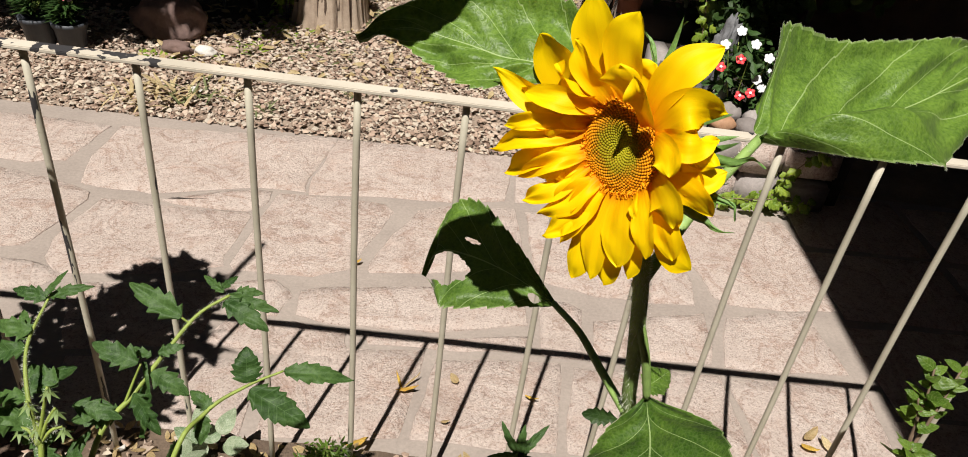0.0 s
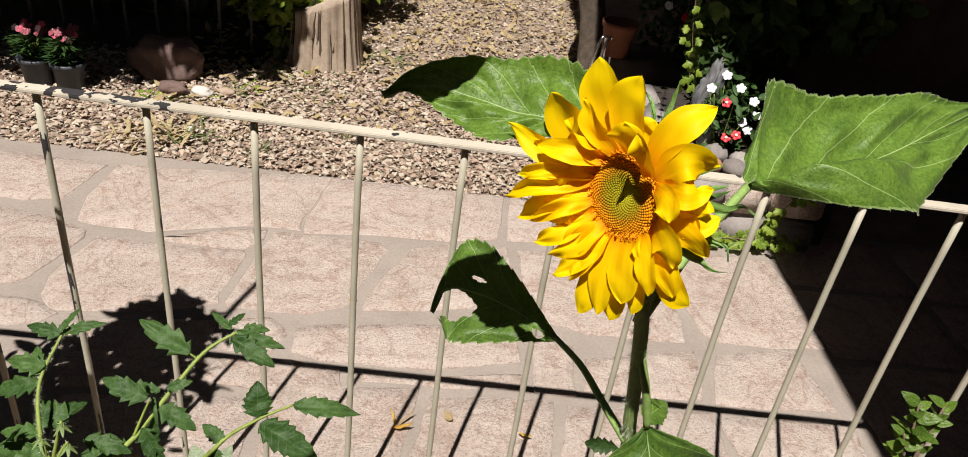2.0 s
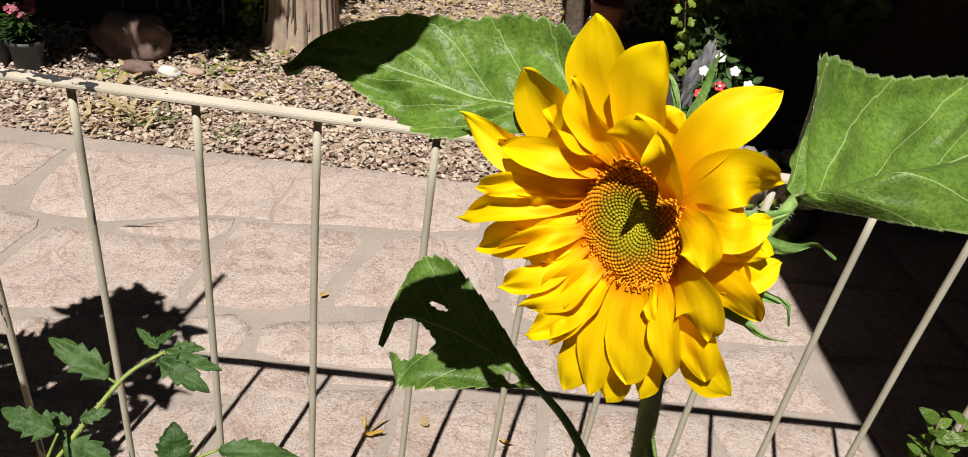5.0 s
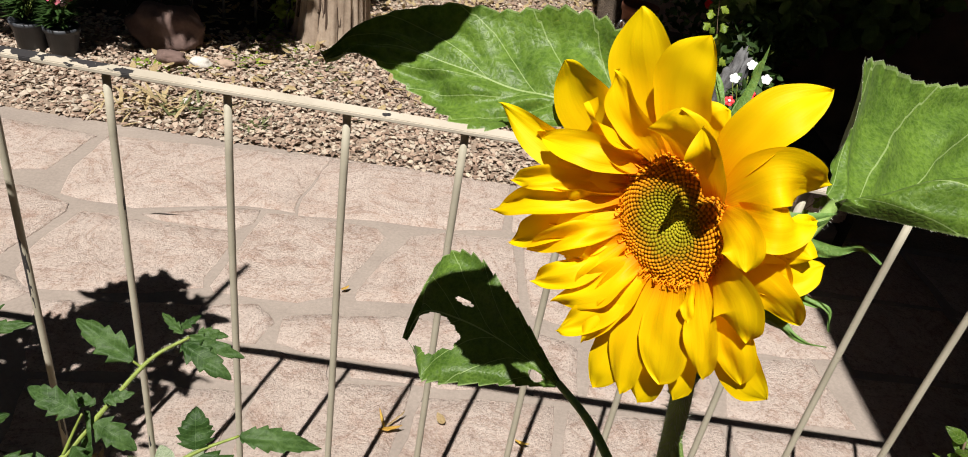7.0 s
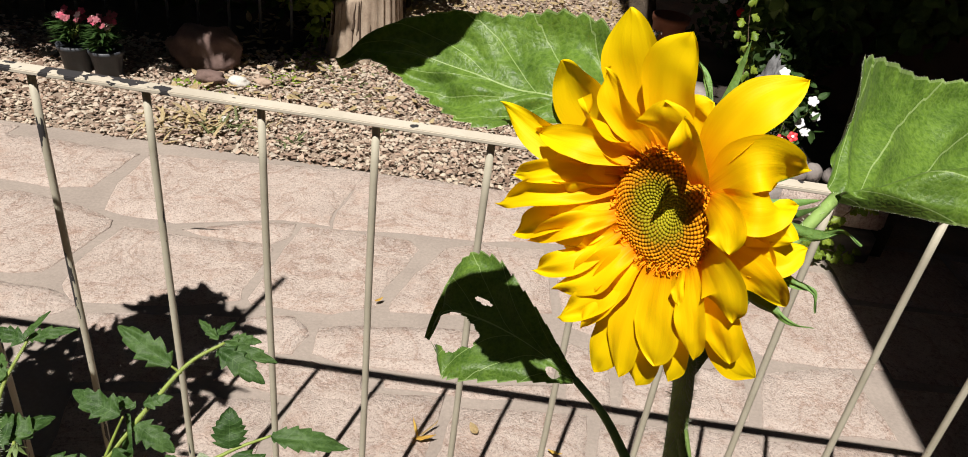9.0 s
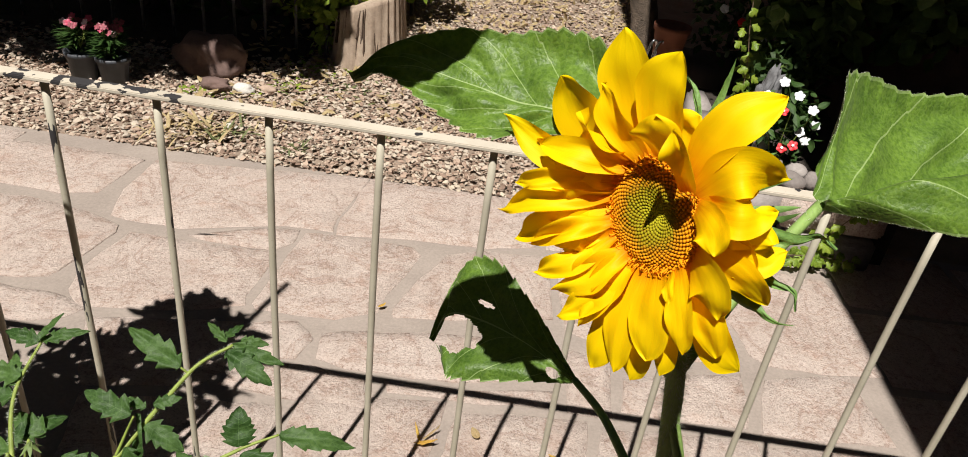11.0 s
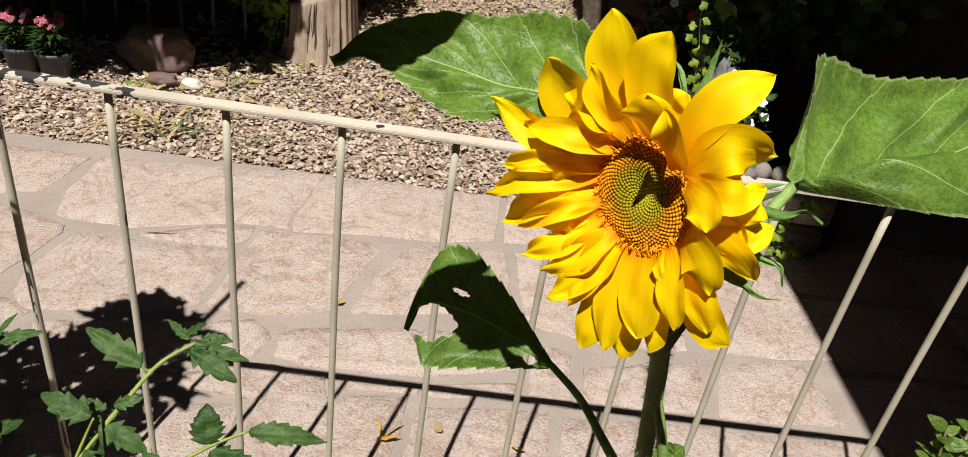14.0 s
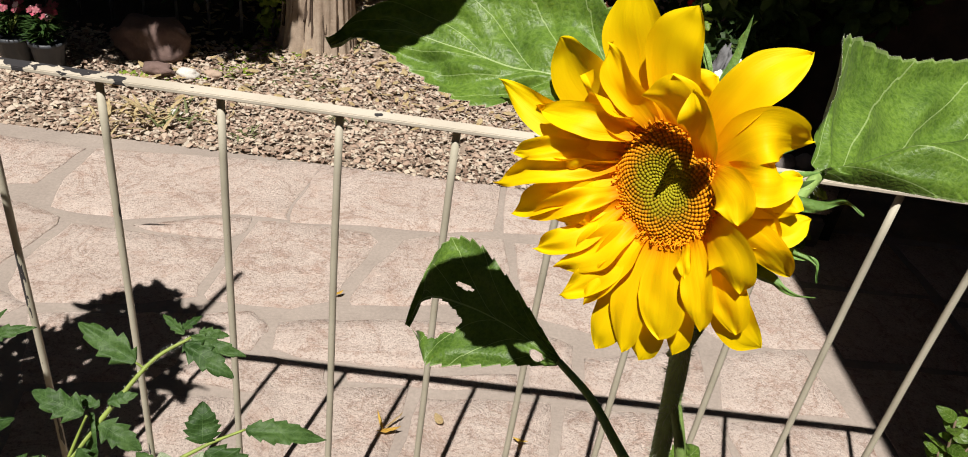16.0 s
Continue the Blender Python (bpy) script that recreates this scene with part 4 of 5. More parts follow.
sf_part("leaf", simple_leaf((0.118, 0.345, 0.935), (-0.75, 0.35, -0.15), (0.3, 0.8, -0.3), 0.022, 0.015, 5, 0.5, 0.3, 20, 4, 9, 0.5, 0.02), M_DARKLEAF, None, "small withered dark leaf")

# unseen taller stalk added beside it, its leaf placed to shade the upper leaf
ON = Vector((-0.34, 0.08, 0.03))
shade_stalk = thing("sunflower", "unseen tall sunflower stalk added so its narrow leaves shade another leaf", "sunflower", at=ON)
for nm, pts, r0, r1 in (("stem", [ON, (-0.33, 0.09, 0.7), (-0.30, 0.12, 1.45)], 0.008, 0.005), ("petiole", [(-0.31, 0.11, 1.2), (-0.2, 0.2, 1.27), (-0.096, 0.283, 1.304)], 0.003, 0.0022)):
    d = tube_data(pts, r0, r1, 20, 8)
    part(nm, mesh(nm, [v - ON for v in d[0]], d[1]), M_STEM, shade_stalk)
d = simple_leaf((-0.098, 0.282, 1.305), (0.9, 0.47, -0.05), (-0.1, -0.3, 0.9), 0.104, 0.027, 12, 0.12, 0.05, 30, 5, 5, 0.5, 0.01)
part("leaf", mesh("leaf", [v - ON for v in d[0]], d[1], d[2]), M_LEAF, shade_stalk)
# small loose leaf added to carry that shade further along the edge
d = simple_leaf((-0.014, 0.3225, 1.305), (0.95, 0.05, -0.05), (-0.1, -0.3, 0.9), 0.040, 0.010, 8, 0.12, 0.05, 20, 4, 6, 0.5, 0.01)
part("leaf", mesh("leaf", [v - ON for v in d[0]], d[1], d[2]), M_LEAF, shade_stalk)

# ---- tomato plants ----
def leaflet(parent, base, tip, face, width, seed, origin, lobes=4, lobe=0.46, droop=0.18, mat=None, name="leaflet"):
    b, t = Vector(base), Vector(tip)
    d = simple_leaf(b, t - b, face, (t - b).length, width, lobes, lobe, droop, 48, 5, seed, 0.34, 0.06 if lobes else 0.03, 0.30)
    return part(name, mesh(name, [Vector(v) - origin for v in d[0]], d[1], d[2]), mat or M_TOMATO, parent)


def stalk(parent, points, r0, r1, origin, name="stem", mat=None, n=14, sides=8):
    d = tube_data(points, r0, r1, n, sides)
    return part(name, mesh(name, [v - origin for v in d[0]], d[1]), mat or M_TSTEM, parent)


def fuzz(parent, points, r0, r1, count, origin, seed, long=0.0025):
    rnd = random.Random(seed)
    out = []
    for _ in range(count):
        u = rnd.random()
        c = curve_at(points, u)
        d = (curve_at(points, min(1, u + 0.01)) - curve_at(points, max(0, u - 0.01))).normalized()
        s = Matrix.Rotation(rnd.uniform(0, 6.283), 3, d) @ d.orthogonal().normalized()
        p = c + s * (r0 + (r1 - r0) * u) * 0.95
        e = p + s * long * rnd.uniform(0.5, 1.2)
        w, w2 = d * 0.00012, s.cross(d) * 0.00012
        out.append(([q - origin for q in (p - w, p + w, p + w2, e)], [(0, 1, 3), (1, 2, 3), (2, 0, 3)]))
    ob = part("fuzz", joined("fuzz", out), M_HAIR, parent, "", False)
    ob["kind"] = "stuff"


UPF = Vector((-0.1, -0.55, 0.83))
OA = Vector((-0.40, 0.42, 0.03))
tom_a = thing("tomato_plant", "young tomato plant with a bright arching stem beside the railing", "tomato plant", "tomato plants", OA)
WAY_A = [OA, (-0.385, 0.46, 0.4), (-0.348, 0.526, 0.609), (-0.321, 0.575, 0.648), (-0.294, 0.61, 0.683), (-0.268, 0.641, 0.712), (-0.238, 0.662, 0.727)]
stalk(tom_a, WAY_A, 0.0041, 0.0017, OA, n=40)
fuzz(tom_a, WAY_A[2:], 0.003, 0.0019, 420, OA, 4)
SPRIG_A = [
    ((-0.283, 0.634, 0.712), (-0.345, 0.652, 0.741), 0.036), ((-0.240, 0.662, 0.727), (-0.183, 0.655, 0.718), 0.022), ((-0.242, 0.655, 0.724), (-0.190, 0.635, 0.708), 0.032),
    ((-0.245, 0.664, 0.728), (-0.274, 0.680, 0.738), 0.014), ((-0.250, 0.668, 0.729), (-0.236, 0.690, 0.735), 0.012), ((-0.232, 0.668, 0.730), (-0.203, 0.672, 0.727), 0.016),
    ((-0.312, 0.582, 0.690), (-0.364, 0.590, 0.706), 0.034), ((-0.306, 0.600, 0.684), (-0.336, 0.604, 0.690), 0.016), ((-0.300, 0.603, 0.686), (-0.275, 0.612, 0.694), 0.018),
    ((-0.305, 0.592, 0.668), (-0.262, 0.580, 0.655), 0.032), ((-0.330, 0.560, 0.640), (-0.372, 0.540, 0.640), 0.034), ((-0.318, 0.572, 0.655), (-0.288, 0.545, 0.620), 0.030),
]
for k, (b, t, w) in enumerate(SPRIG_A):
    leaflet(tom_a, b, t, UPF + Vector((0.35 * math.sin(k * 2.1), 0.3 * math.sin(k * 3.7), 0)), w * 0.95, k + 20, OA)
leaflet(tom_a, (-0.312, 0.555, 0.605), (-0.300, 0.600, 0.675), (0.75, 0.6, -0.1), 0.040, 40, OA)
stalk(tom_a, [(-0.283, 0.634, 0.712), (-0.273, 0.634, 0.704)], 0.0012, 0.0014, OA, "leaf_stalk")
stalk(tom_a, [(-0.310, 0.583, 0.688), (-0.318, 0.578, 0.668), (-0.326, 0.568, 0.645)], 0.0012, 0.0018, OA, "leaf_stalk")

OB = Vector((-0.30, 0.30, 0.03))
tom_b = thing("tomato_plant", "young tomato plant with toothed leaflets reaching over the bed", "tomato plant", "tomato plants", OB)
WAY_B = [OB, (-0.27, 0.34, 0.5), (-0.212, 0.411, 0.745), (-0.195, 0.458, 0.768), (-0.166, 0.486, 0.777), (-0.137, 0.502, 0.784)]
stalk(tom_b, WAY_B, 0.0033, 0.0010, OB, n=40)
SPRIG_B = [
    ((-0.137, 0.502, 0.784), (-0.074, 0.509, 0.780), 0.021), ((-0.166, 0.488, 0.779), (-0.169, 0.500, 0.809), 0.028), ((-0.163, 0.484, 0.775), (-0.106, 0.467, 0.754), 0.030),
    ((-0.190, 0.462, 0.770), (-0.213, 0.475, 0.778), 0.015), ((-0.196, 0.458, 0.766), (-0.195, 0.440, 0.748), 0.016), ((-0.205, 0.430, 0.758), (-0.225, 0.425, 0.735), 0.022),
]
for k, (b, t, w) in enumerate(SPRIG_B):
    leaflet(tom_b, b, t, UPF + Vector((0.25 * math.sin(k * 2.1), 0.2, 0)), w * 1.08, k + 60, OB, 6, 0.30)

OC = Vector((-0.44, 0.40, 0.03))
tom_c = thing("tomato_plant", "hairy tomato plant with green blossom buds in the bed", "tomato plant", "tomato plants", OC)
WAY_C = [OC, (-0.40, 0.44, 0.45), (-0.375, 0.49, 0.645), (-0.398, 0.525, 0.678), (-0.413, 0.565, 0.714), (-0.402, 0.604, 0.751)]
stalk(tom_c, WAY_C, 0.0038, 0.0014, OC, n=40)
fuzz(tom_c, WAY_C[2:], 0.003, 0.0016, 480, OC, 9, 0.0030)
SPRIG_C = [
    ((-0.402, 0.604, 0.751), (-0.362, 0.612, 0.766), 0.018), ((-0.403, 0.602, 0.750), (-0.440, 0.604, 0.757), 0.022), ((-0.404, 0.600, 0.752), (-0.396, 0.628, 0.770), 0.016),
    ((-0.410, 0.575, 0.728), (-0.455, 0.580, 0.728), 0.028), ((-0.360, 0.535, 0.672), (-0.312, 0.530, 0.668), 0.028), ((-0.414, 0.566, 0.714), (-0.468, 0.560, 0.700), 0.030),
    ((-0.385, 0.50, 0.65), (-0.345, 0.475, 0.632), 0.026), ((-0.40, 0.52, 0.67), (-0.462, 0.50, 0.650), 0.034), ((-0.39, 0.47, 0.60), (-0.45, 0.455, 0.60), 0.036),
    ((-0.415, 0.57, 0.72), (-0.432, 0.60, 0.735), 0.020), ((-0.38, 0.48, 0.62), (-0.42, 0.44, 0.645), 0.034), ((-0.40, 0.53, 0.68), (-0.45, 0.535, 0.672), 0.024),
]
for k, (b, t, w) in enumerate(SPRIG_C):
    leaflet(tom_c, b, t, UPF + Vector((0.35 * math.sin(k * 2.1), 0.3 * math.sin(k * 3.7), 0)), w * 0.95, k + 80, OC)
rnd = random.Random(31)
for k in range(16):
    u = rnd.uniform(0.28, 0.7)
    b = curve_at(WAY_C, u) + Vector((rnd.uniform(-0.05, 0.02), rnd.uniform(-0.03, 0.03), rnd.uniform(-0.03, 0.0)))
    d = Vector((rnd.gauss(-0.5, 0.8), rnd.gauss(0.1, 0.5), rnd.gauss(0.0, 0.4))).normalized() * rnd.uniform(0.03, 0.055)
    leaflet(tom_c, b, b + d, UPF + Vector((rnd.gauss(0, 0.4), rnd.gauss(0, 0.3), 0)), 0.028, 500 + k, OC)
rnd = random.Random(12)
for k, (x, y, z) in enumerate([(-0.360, 0.505, 0.728), (-0.384, 0.505, 0.706), (-0.357, 0.503, 0.702), (-0.378, 0.500, 0.680), (-0.355, 0.503, 0.676), (-0.400, 0.505, 0.666)]):
    pieces = []
    for s in range(6):
        w = s * 1.047 + k
        d = Vector((math.cos(w) * 0.35, math.sin(w) * 0.35 - 0.1, -0.9))
        pieces.append(simple_leaf((x, y, z), d, (math.cos(w), math.sin(w), 0.5), 0.016, 0.0045, 0, 0, -0.3, 6, 1, s, 0.3))
    part("blossom", mesh("blossom", *[[Vector(v) - OC for v in joined_part] if i == 0 else joined_part for i, joined_part in enumerate((
        [v for p in pieces for v in p[0]], [tuple(i + 21 * n for i in f) for n, p in enumerate(pieces) for f in p[1]], [u for p in pieces for u in p[2]]))]), M_CALYX, tom_c, "pale green hairy blossom")
    arm = [(x, y, z), (x * 0.5 - 0.1875, y * 0.5 + 0.248, z * 0.5 + 0.335), (-0.378, 0.494, 0.655)]
    stalk(tom_c, arm, 0.0014, 0.0020, OC, "flower_stalk")
    fuzz(tom_c, arm, 0.0014, 0.0020, 70, OC, 40 + k, 0.0042)


def scatter_leaves(count, place, size, seed, aspect=0.55, lobes=0, face_up=0.6, n=4, m=1, jitter=1.0):
    """Many free leaves as pieces: place(rnd) gives each one's point."""
    rnd = random.Random(seed)
    out = []
    for k in range(count):
        p = Vector(place(rnd))
        way = Vector((rnd.gauss(0, 1), rnd.gauss(0, 1), rnd.gauss(-0.2, 0.6)))
        face = Vector((rnd.gauss(0, jitter), rnd.gauss(0, jitter), face_up + rnd.random()))
        s = size * rnd.uniform(0.6, 1.35)
        out.append(simple_leaf(p, way, face, s, s * aspect, lobes, 0.3, rnd.uniform(0, 0.35), n, m, k, 0.4))
    return out


def in_ball(cx, cy, cz, rx, ry, rz):
    def place(rnd):
        while True:
            a, b, c = rnd.uniform(-1, 1), rnd.uniform(-1, 1), rnd.uniform(-1, 1)
            if a * a + b * b + c * c < 1:
                return (cx + a * rx, cy + b * ry, cz + c * rz)
    return place


def shifted(pieces, o):
    return [([Vector(v) - o for v in p[0]], *p[1:]) for p in pieces]


# the tall staked plant whose shade lies on the paving
OT = Vector((-0.92, 0.80, 0.03))
tall = thing("tomato_plant", "tall bushy staked tomato plant at the end of the bed", "tomato plant", "tomato plants", OT)
stalk(tall, [OT, (-0.93, 0.84, 0.5), (-0.9, 0.85, 1.1)], 0.008, 0.004, OT)
pieces = []
for k, (b, n_) in enumerate([((-0.97, 0.82, 0.85, 0.14, 0.16, 0.20), 300), ((-0.82, 0.88, 0.98, 0.10, 0.13, 0.12), 220), ((-0.86, 0.76, 0.74, 0.13, 0.14, 0.12), 240), ((-1.02, 0.9, 0.6, 0.14, 0.12, 0.2), 160), ((-0.88, 0.95, 1.14, 0.11, 0.09, 0.08), 150), ((-0.79, 0.93, 1.12, 0.08, 0.07, 0.06), 60), ((-0.72, 0.78, 1.05, 0.05, 0.06, 0.13), 26), ((-0.74, 0.70, 0.85, 0.09, 0.07, 0.08), 100), ((-0.86, 0.65, 0.85, 0.12, 0.08, 0.1), 160)]):
    pieces += scatter_leaves(n_, in_ball(*b), 0.065, 30 + k, 0.5, 5, 0.6, 8, 2)
fol = part("foliage", joined("foliage", shifted(pieces, OT)), M_TOMATO, tall)
fol["kind"] = "stuff"
stake = part("garden_stake", mesh("garden_stake", *tube_data([(0, 0, -0.05), (0.01, 0, 0.7), (0.01, 0.02, 1.68)], 0.010, 0.009, 8, 8)), M_TWIG)
stake.location = (-0.775, 0.84, 0.03)
tagged(stake, "thin brown wooden stake set in the bed", "stake")

# ---- shrub at the railing ----
OS = Vector((0.722, 0.80, 0.03))
shrub = thing("shrub", "small shrub with glossy light green oval leaves", "shrub", at=OS)
stems = [[OS, (0.717, 0.79, 0.35), (0.704, 0.80, 0.53), (0.698, 0.812, 0.598)], [(0.715, 0.79, 0.42), (0.735, 0.81, 0.53), (0.752, 0.83, 0.585)], [(0.712, 0.79, 0.38), (0.690, 0.765, 0.46), (0.684, 0.755, 0.495)], [(0.714, 0.79, 0.44), (0.708, 0.80, 0.50), (0.690, 0.80, 0.55)]]
for s in stems:
    stalk(shrub, s, 0.003, 0.0015, OS, "twig", M_TWIG)
rnd = random.Random(77)
for s in stems:
    for k in range(10):
        u = 0.70 + 0.30 * k / 9 if s is stems[0] else 0.40 + 0.60 * k / 9
        p = curve_at(s, u)
        w = k * 2.4
        d = Vector((math.cos(w), math.sin(w) * 0.8, 0.45))
        L = 0.021 + 0.017 * rnd.random()
        leaflet(shrub, p, p + d.normalized() * L, (-0.1 + rnd.gauss(0, 0.6), -0.4 + rnd.gauss(0, 0.5), 0.7), L * 0.58, 200 + k, OS, 0, 0, 0.15, M_SHRUB, "leaf")

# ---- low plants and litter in the bed ----
OW = Vector((0.165, 0.80, 0.03))
weed = thing("seedling", "slender green seedling in the soil of the bed", "seedling", at=OW)
stalk(weed, [OW, (0.15, 0.785, 0.25), (0.136, 0.775, 0.37)], 0.0025, 0.0015, OW)
for k, (dx, dy, dz, L) in enumerate([(-0.5, 0.2, 0.7, 0.06), (0.6, 0.35, 0.75, 0.065), (0.05, 0.25, 0.9, 0.05), (-0.7, -0.3, 0.2, 0.05), (0.5, -0.5, 0.3, 0.05), (-0.2, -0.6, 0.5, 0.04)]):
    leaflet(weed, (0.136, 0.775, 0.37), Vector((0.136, 0.775, 0.37)) + Vector((dx, dy, dz)).normalized() * L, (0.2 * k - 0.5, -0.7, 0.6), 0.017, 300 + k, OW, 4, 0.3, 0.2, M_TOMATO, "leaf")
OV = Vector((-0.40, 0.93, 0.03))
varieg = thing("variegated_plant", "low plant with pale cream-edged green leaves in the bed", "plant", at=OV)
rnd = random.Random(8)
for k in range(16):
    w = k * 2.4
    b = OV + Vector((0.03 * math.cos(w), 0.03 * math.sin(w), 0.03 + 0.006 * k))
    t = b + Vector((math.cos(w), math.sin(w) * 0.8, 0.5)).normalized() * rnd.uniform(0.035, 0.055)
    leaflet(varieg, b, t, (rnd.gauss(0, 0.2), -0.4, 0.8), 0.034, 320 + k, OV, 0, 0, 0.2, M_VARIEG, "leaf")
OM = Vector((-0.19, 0.96, 0.03))
moss = thing("rue_plant", "fine feathery green plant at the foot of the railing", "plant", at=OM)
f = part("foliage", joined("foliage", shifted(scatter_leaves(420, in_ball(-0.19, 0.96, 0.075, 0.06, 0.045, 0.045), 0.016, 51, 0.3), OM)), M_SHRUB, moss)
f["kind"] = "stuff"
stalk(moss, [OM, (-0.19, 0.96, 0.1)], 0.002, 0.001, OM)
rnd = random.Random(21)
for k in range(26):
    me = chip_mesh("stone", rnd.uniform(0.012, 0.034), 700 + k, 12, 0.55)
    st = part("stone", me, rnd.choice([M_ROCK, M_ROCK, M_WHITE, M_STUMP]), None, "", False)
    st.location = (rnd.uniform(-0.62, 0.5), rnd.uniform(0.90, 1.0), 0.040)
    st.rotation_euler = (0, 0, rnd.uniform(0, 6))
    tagged(st, "small pale broken stone lying on the bed soil", "stone", "stones in the bed")


def fallen_leaf(x, y, z, length, width, turn, mat, seed, label, curl=0.5):
    d = simple_leaf((-length / 2, 0, 0.004 + curl * length * 0.1), (1, 0, 0.05), (0, 0.2, 1), length, width, 0, 0, -curl * 0.4, 10, 3, seed, 0.45, 0.06)
    ob = part("fallen_leaf", mesh("fallen_leaf", d[0], d[1], d[2]), mat)
    ob.location, ob.rotation_euler = (x, y, z), (0, 0, turn)
    return tagged(ob, label, "leaf", "fallen leaves")


for k, (x, y, L, w, turn, m_) in enumerate([(-0.065, 1.222, 0.052, 0.014, 0.1, M_YELLOW), (-0.085, 1.245, 0.05, 0.006, 1.9, M_YELLOW), (-0.055, 1.250, 0.05, 0.006, 0.8, M_DRY), (0.039, 1.272, 0.03, 0.018, 2.2, M_DRY),
                                            (0.218, 1.235, 0.035, 0.010, -0.5, M_YELLOW), (-0.25, 1.673, 0.024, 0.012, 0.6, M_YELLOW), (0.027, 1.142, 0.02, 0.01, 0, M_DRY), (0.86, 1.21, 0.05, 0.022, 0.7, M_DRY), (0.89, 1.185, 0.045, 0.02, 2.0, M_DRY), (0.845, 1.17, 0.04, 0.02, -0.6, M_YELLOW), (-0.15, 1.06, 0.05, 0.02, 0.3, M_YELLOW)]):
    fallen_leaf(x, y, 0.009, L, w, turn, m_, 400 + k, "yellow dry curled leaf fallen on the paving" if m_ is M_YELLOW else "brown dry curled leaf fallen on the paving")

# ---- stump, boulder, pots on the gravel ----
stump = thing("tree_stump", "weathered grey-brown wooden stump with deep cracks", "stump", at=(-0.695, 3.56, -0.01))
vs, fs = [], []
SID, LV = 180, 14
for j in range(LV + 1):
    z = j / LV
    for k in range(SID):
        a = 2 * math.pi * k / SID
        flat = 1 - 0.10 * max(0, math.cos(2 * a))
        groove = 0.022 * max(0, noise.noise(Vector((math.cos(a) * 6, math.sin(a) * 6, z * 0.4)))) + 0.016 * max(0, noise.noise(Vector((math.cos(a) * 19, math.sin(a) * 19, z * 0.6)))) + 0.003 * math.sin(a * 29 + 2 * z)
        r = (0.192 - 0.022 * z + 0.014 * (1 - z) ** 4) * flat - groove
        top = 0.30 + 0.07 * math.cos(a) * r / 0.17
        vs.append((r * math.cos(a), r * math.sin(a), z * top))
for j in range(LV):
    for k in range(SID):
        k2 = (k + 1) % SID
        fs.append((j * SID + k, j * SID + k2, (j + 1) * SID + k2, (j + 1) * SID + k))
fs.append(tuple(LV * SID + k for k in range(SID)))
part("trunk", mesh("trunk", vs, fs), M_STUMP, stump, "", True)
rnd = random.Random(3)
for k in range(56):
    a = radians(-172 + 2.9 * k + rnd.uniform(-2.5, 2.5))
    z0, z1 = rnd.choice([(0.01, 0.29), (0.10, 0.30), (0.02, 0.2), (0.15, 0.29)])
    z1 = min(z1, 0.285 + 0.06 * math.cos(a))
    p = []
    for i in range(6):
        b, z = a + 0.012 * math.sin(i * 1.7 + k) + 0.012 * i * math.sin(k * 2.3), z0 + (z1 - z0) * i / 5
        r = (0.190 - 0.07 * z) * (1 - 0.10 * max(0, math.cos(2 * b))) - 0.0085
        p.append((r * math.cos(b), r * math.sin(b), z))
    part("crack", mesh("crack", *tube_data(p, rnd.uniform(0.003, 0.008), 0.0015, 12, 5)), M_CRACK, stump)

boulder = part("boulder", boulder_data(0.152, 0.12, 0.105, 4, 4), M_REDROCK)
boulder.location = (-1.285, 3.14, 0.055)
tagged(boulder, "large dull red boulder on the gravel in dappled shade", "boulder")
for k, (x, y, s, m_, lab) in enumerate([(-1.078, 2.945, 0.034, M_WHITE, "white stone lying on the gravel"), (-1.19, 2.93, 0.05, M_REDROCK, "rough reddish stone lying on the gravel"), (-1.0, 2.60, 0.02, M_WHITE, "white stone lying on the gravel"), (-0.99, 2.98, 0.028, M_GRAVEL1, "pinkish stone lying on the gravel")]):
    b = part("stone", boulder_data(s * 1.25, s * 0.8, s * 0.7, 10 + k, 3, 0.35), m_)
    b.location = (x, y, s * 0.45)
    tagged(b, lab, "stone", "loose stones")


def bloom_data(c, face, r, petals=5, notch=0.85, seed=0):
    """A flat five-petalled flower as one piece."""
    c, face = Vector(c), Vector(face).normalized()
    a = face.orthogonal().normalized()
    b = face.cross(a)
    out = []
    for k in range(petals):
        w = 2 * math.pi * k / petals + seed
        d = a * math.cos(w) + b * math.sin(w)
        out.append(simple_leaf(c, d + face * 0.15, face, r, r * notch, 0, 0, 0.1, 6, 2, seed + k, 0.62))
    return out


def flower_pot(name, x, y, r, h, z, mat, label, soil=True):
    t = thing(name, label, "flower pot", "pots", (x, y, z))
    part("pot", mesh("pot", *lathe_data([(r * 0.78, 0), (r * 0.97, h * 0.84), (r * 1.06, h * 0.84), (r * 1.08, h), (r * 0.98, h), (r * 0.93, h * 0.86), (0.001, h * 0.85)])), mat, t)
    return t


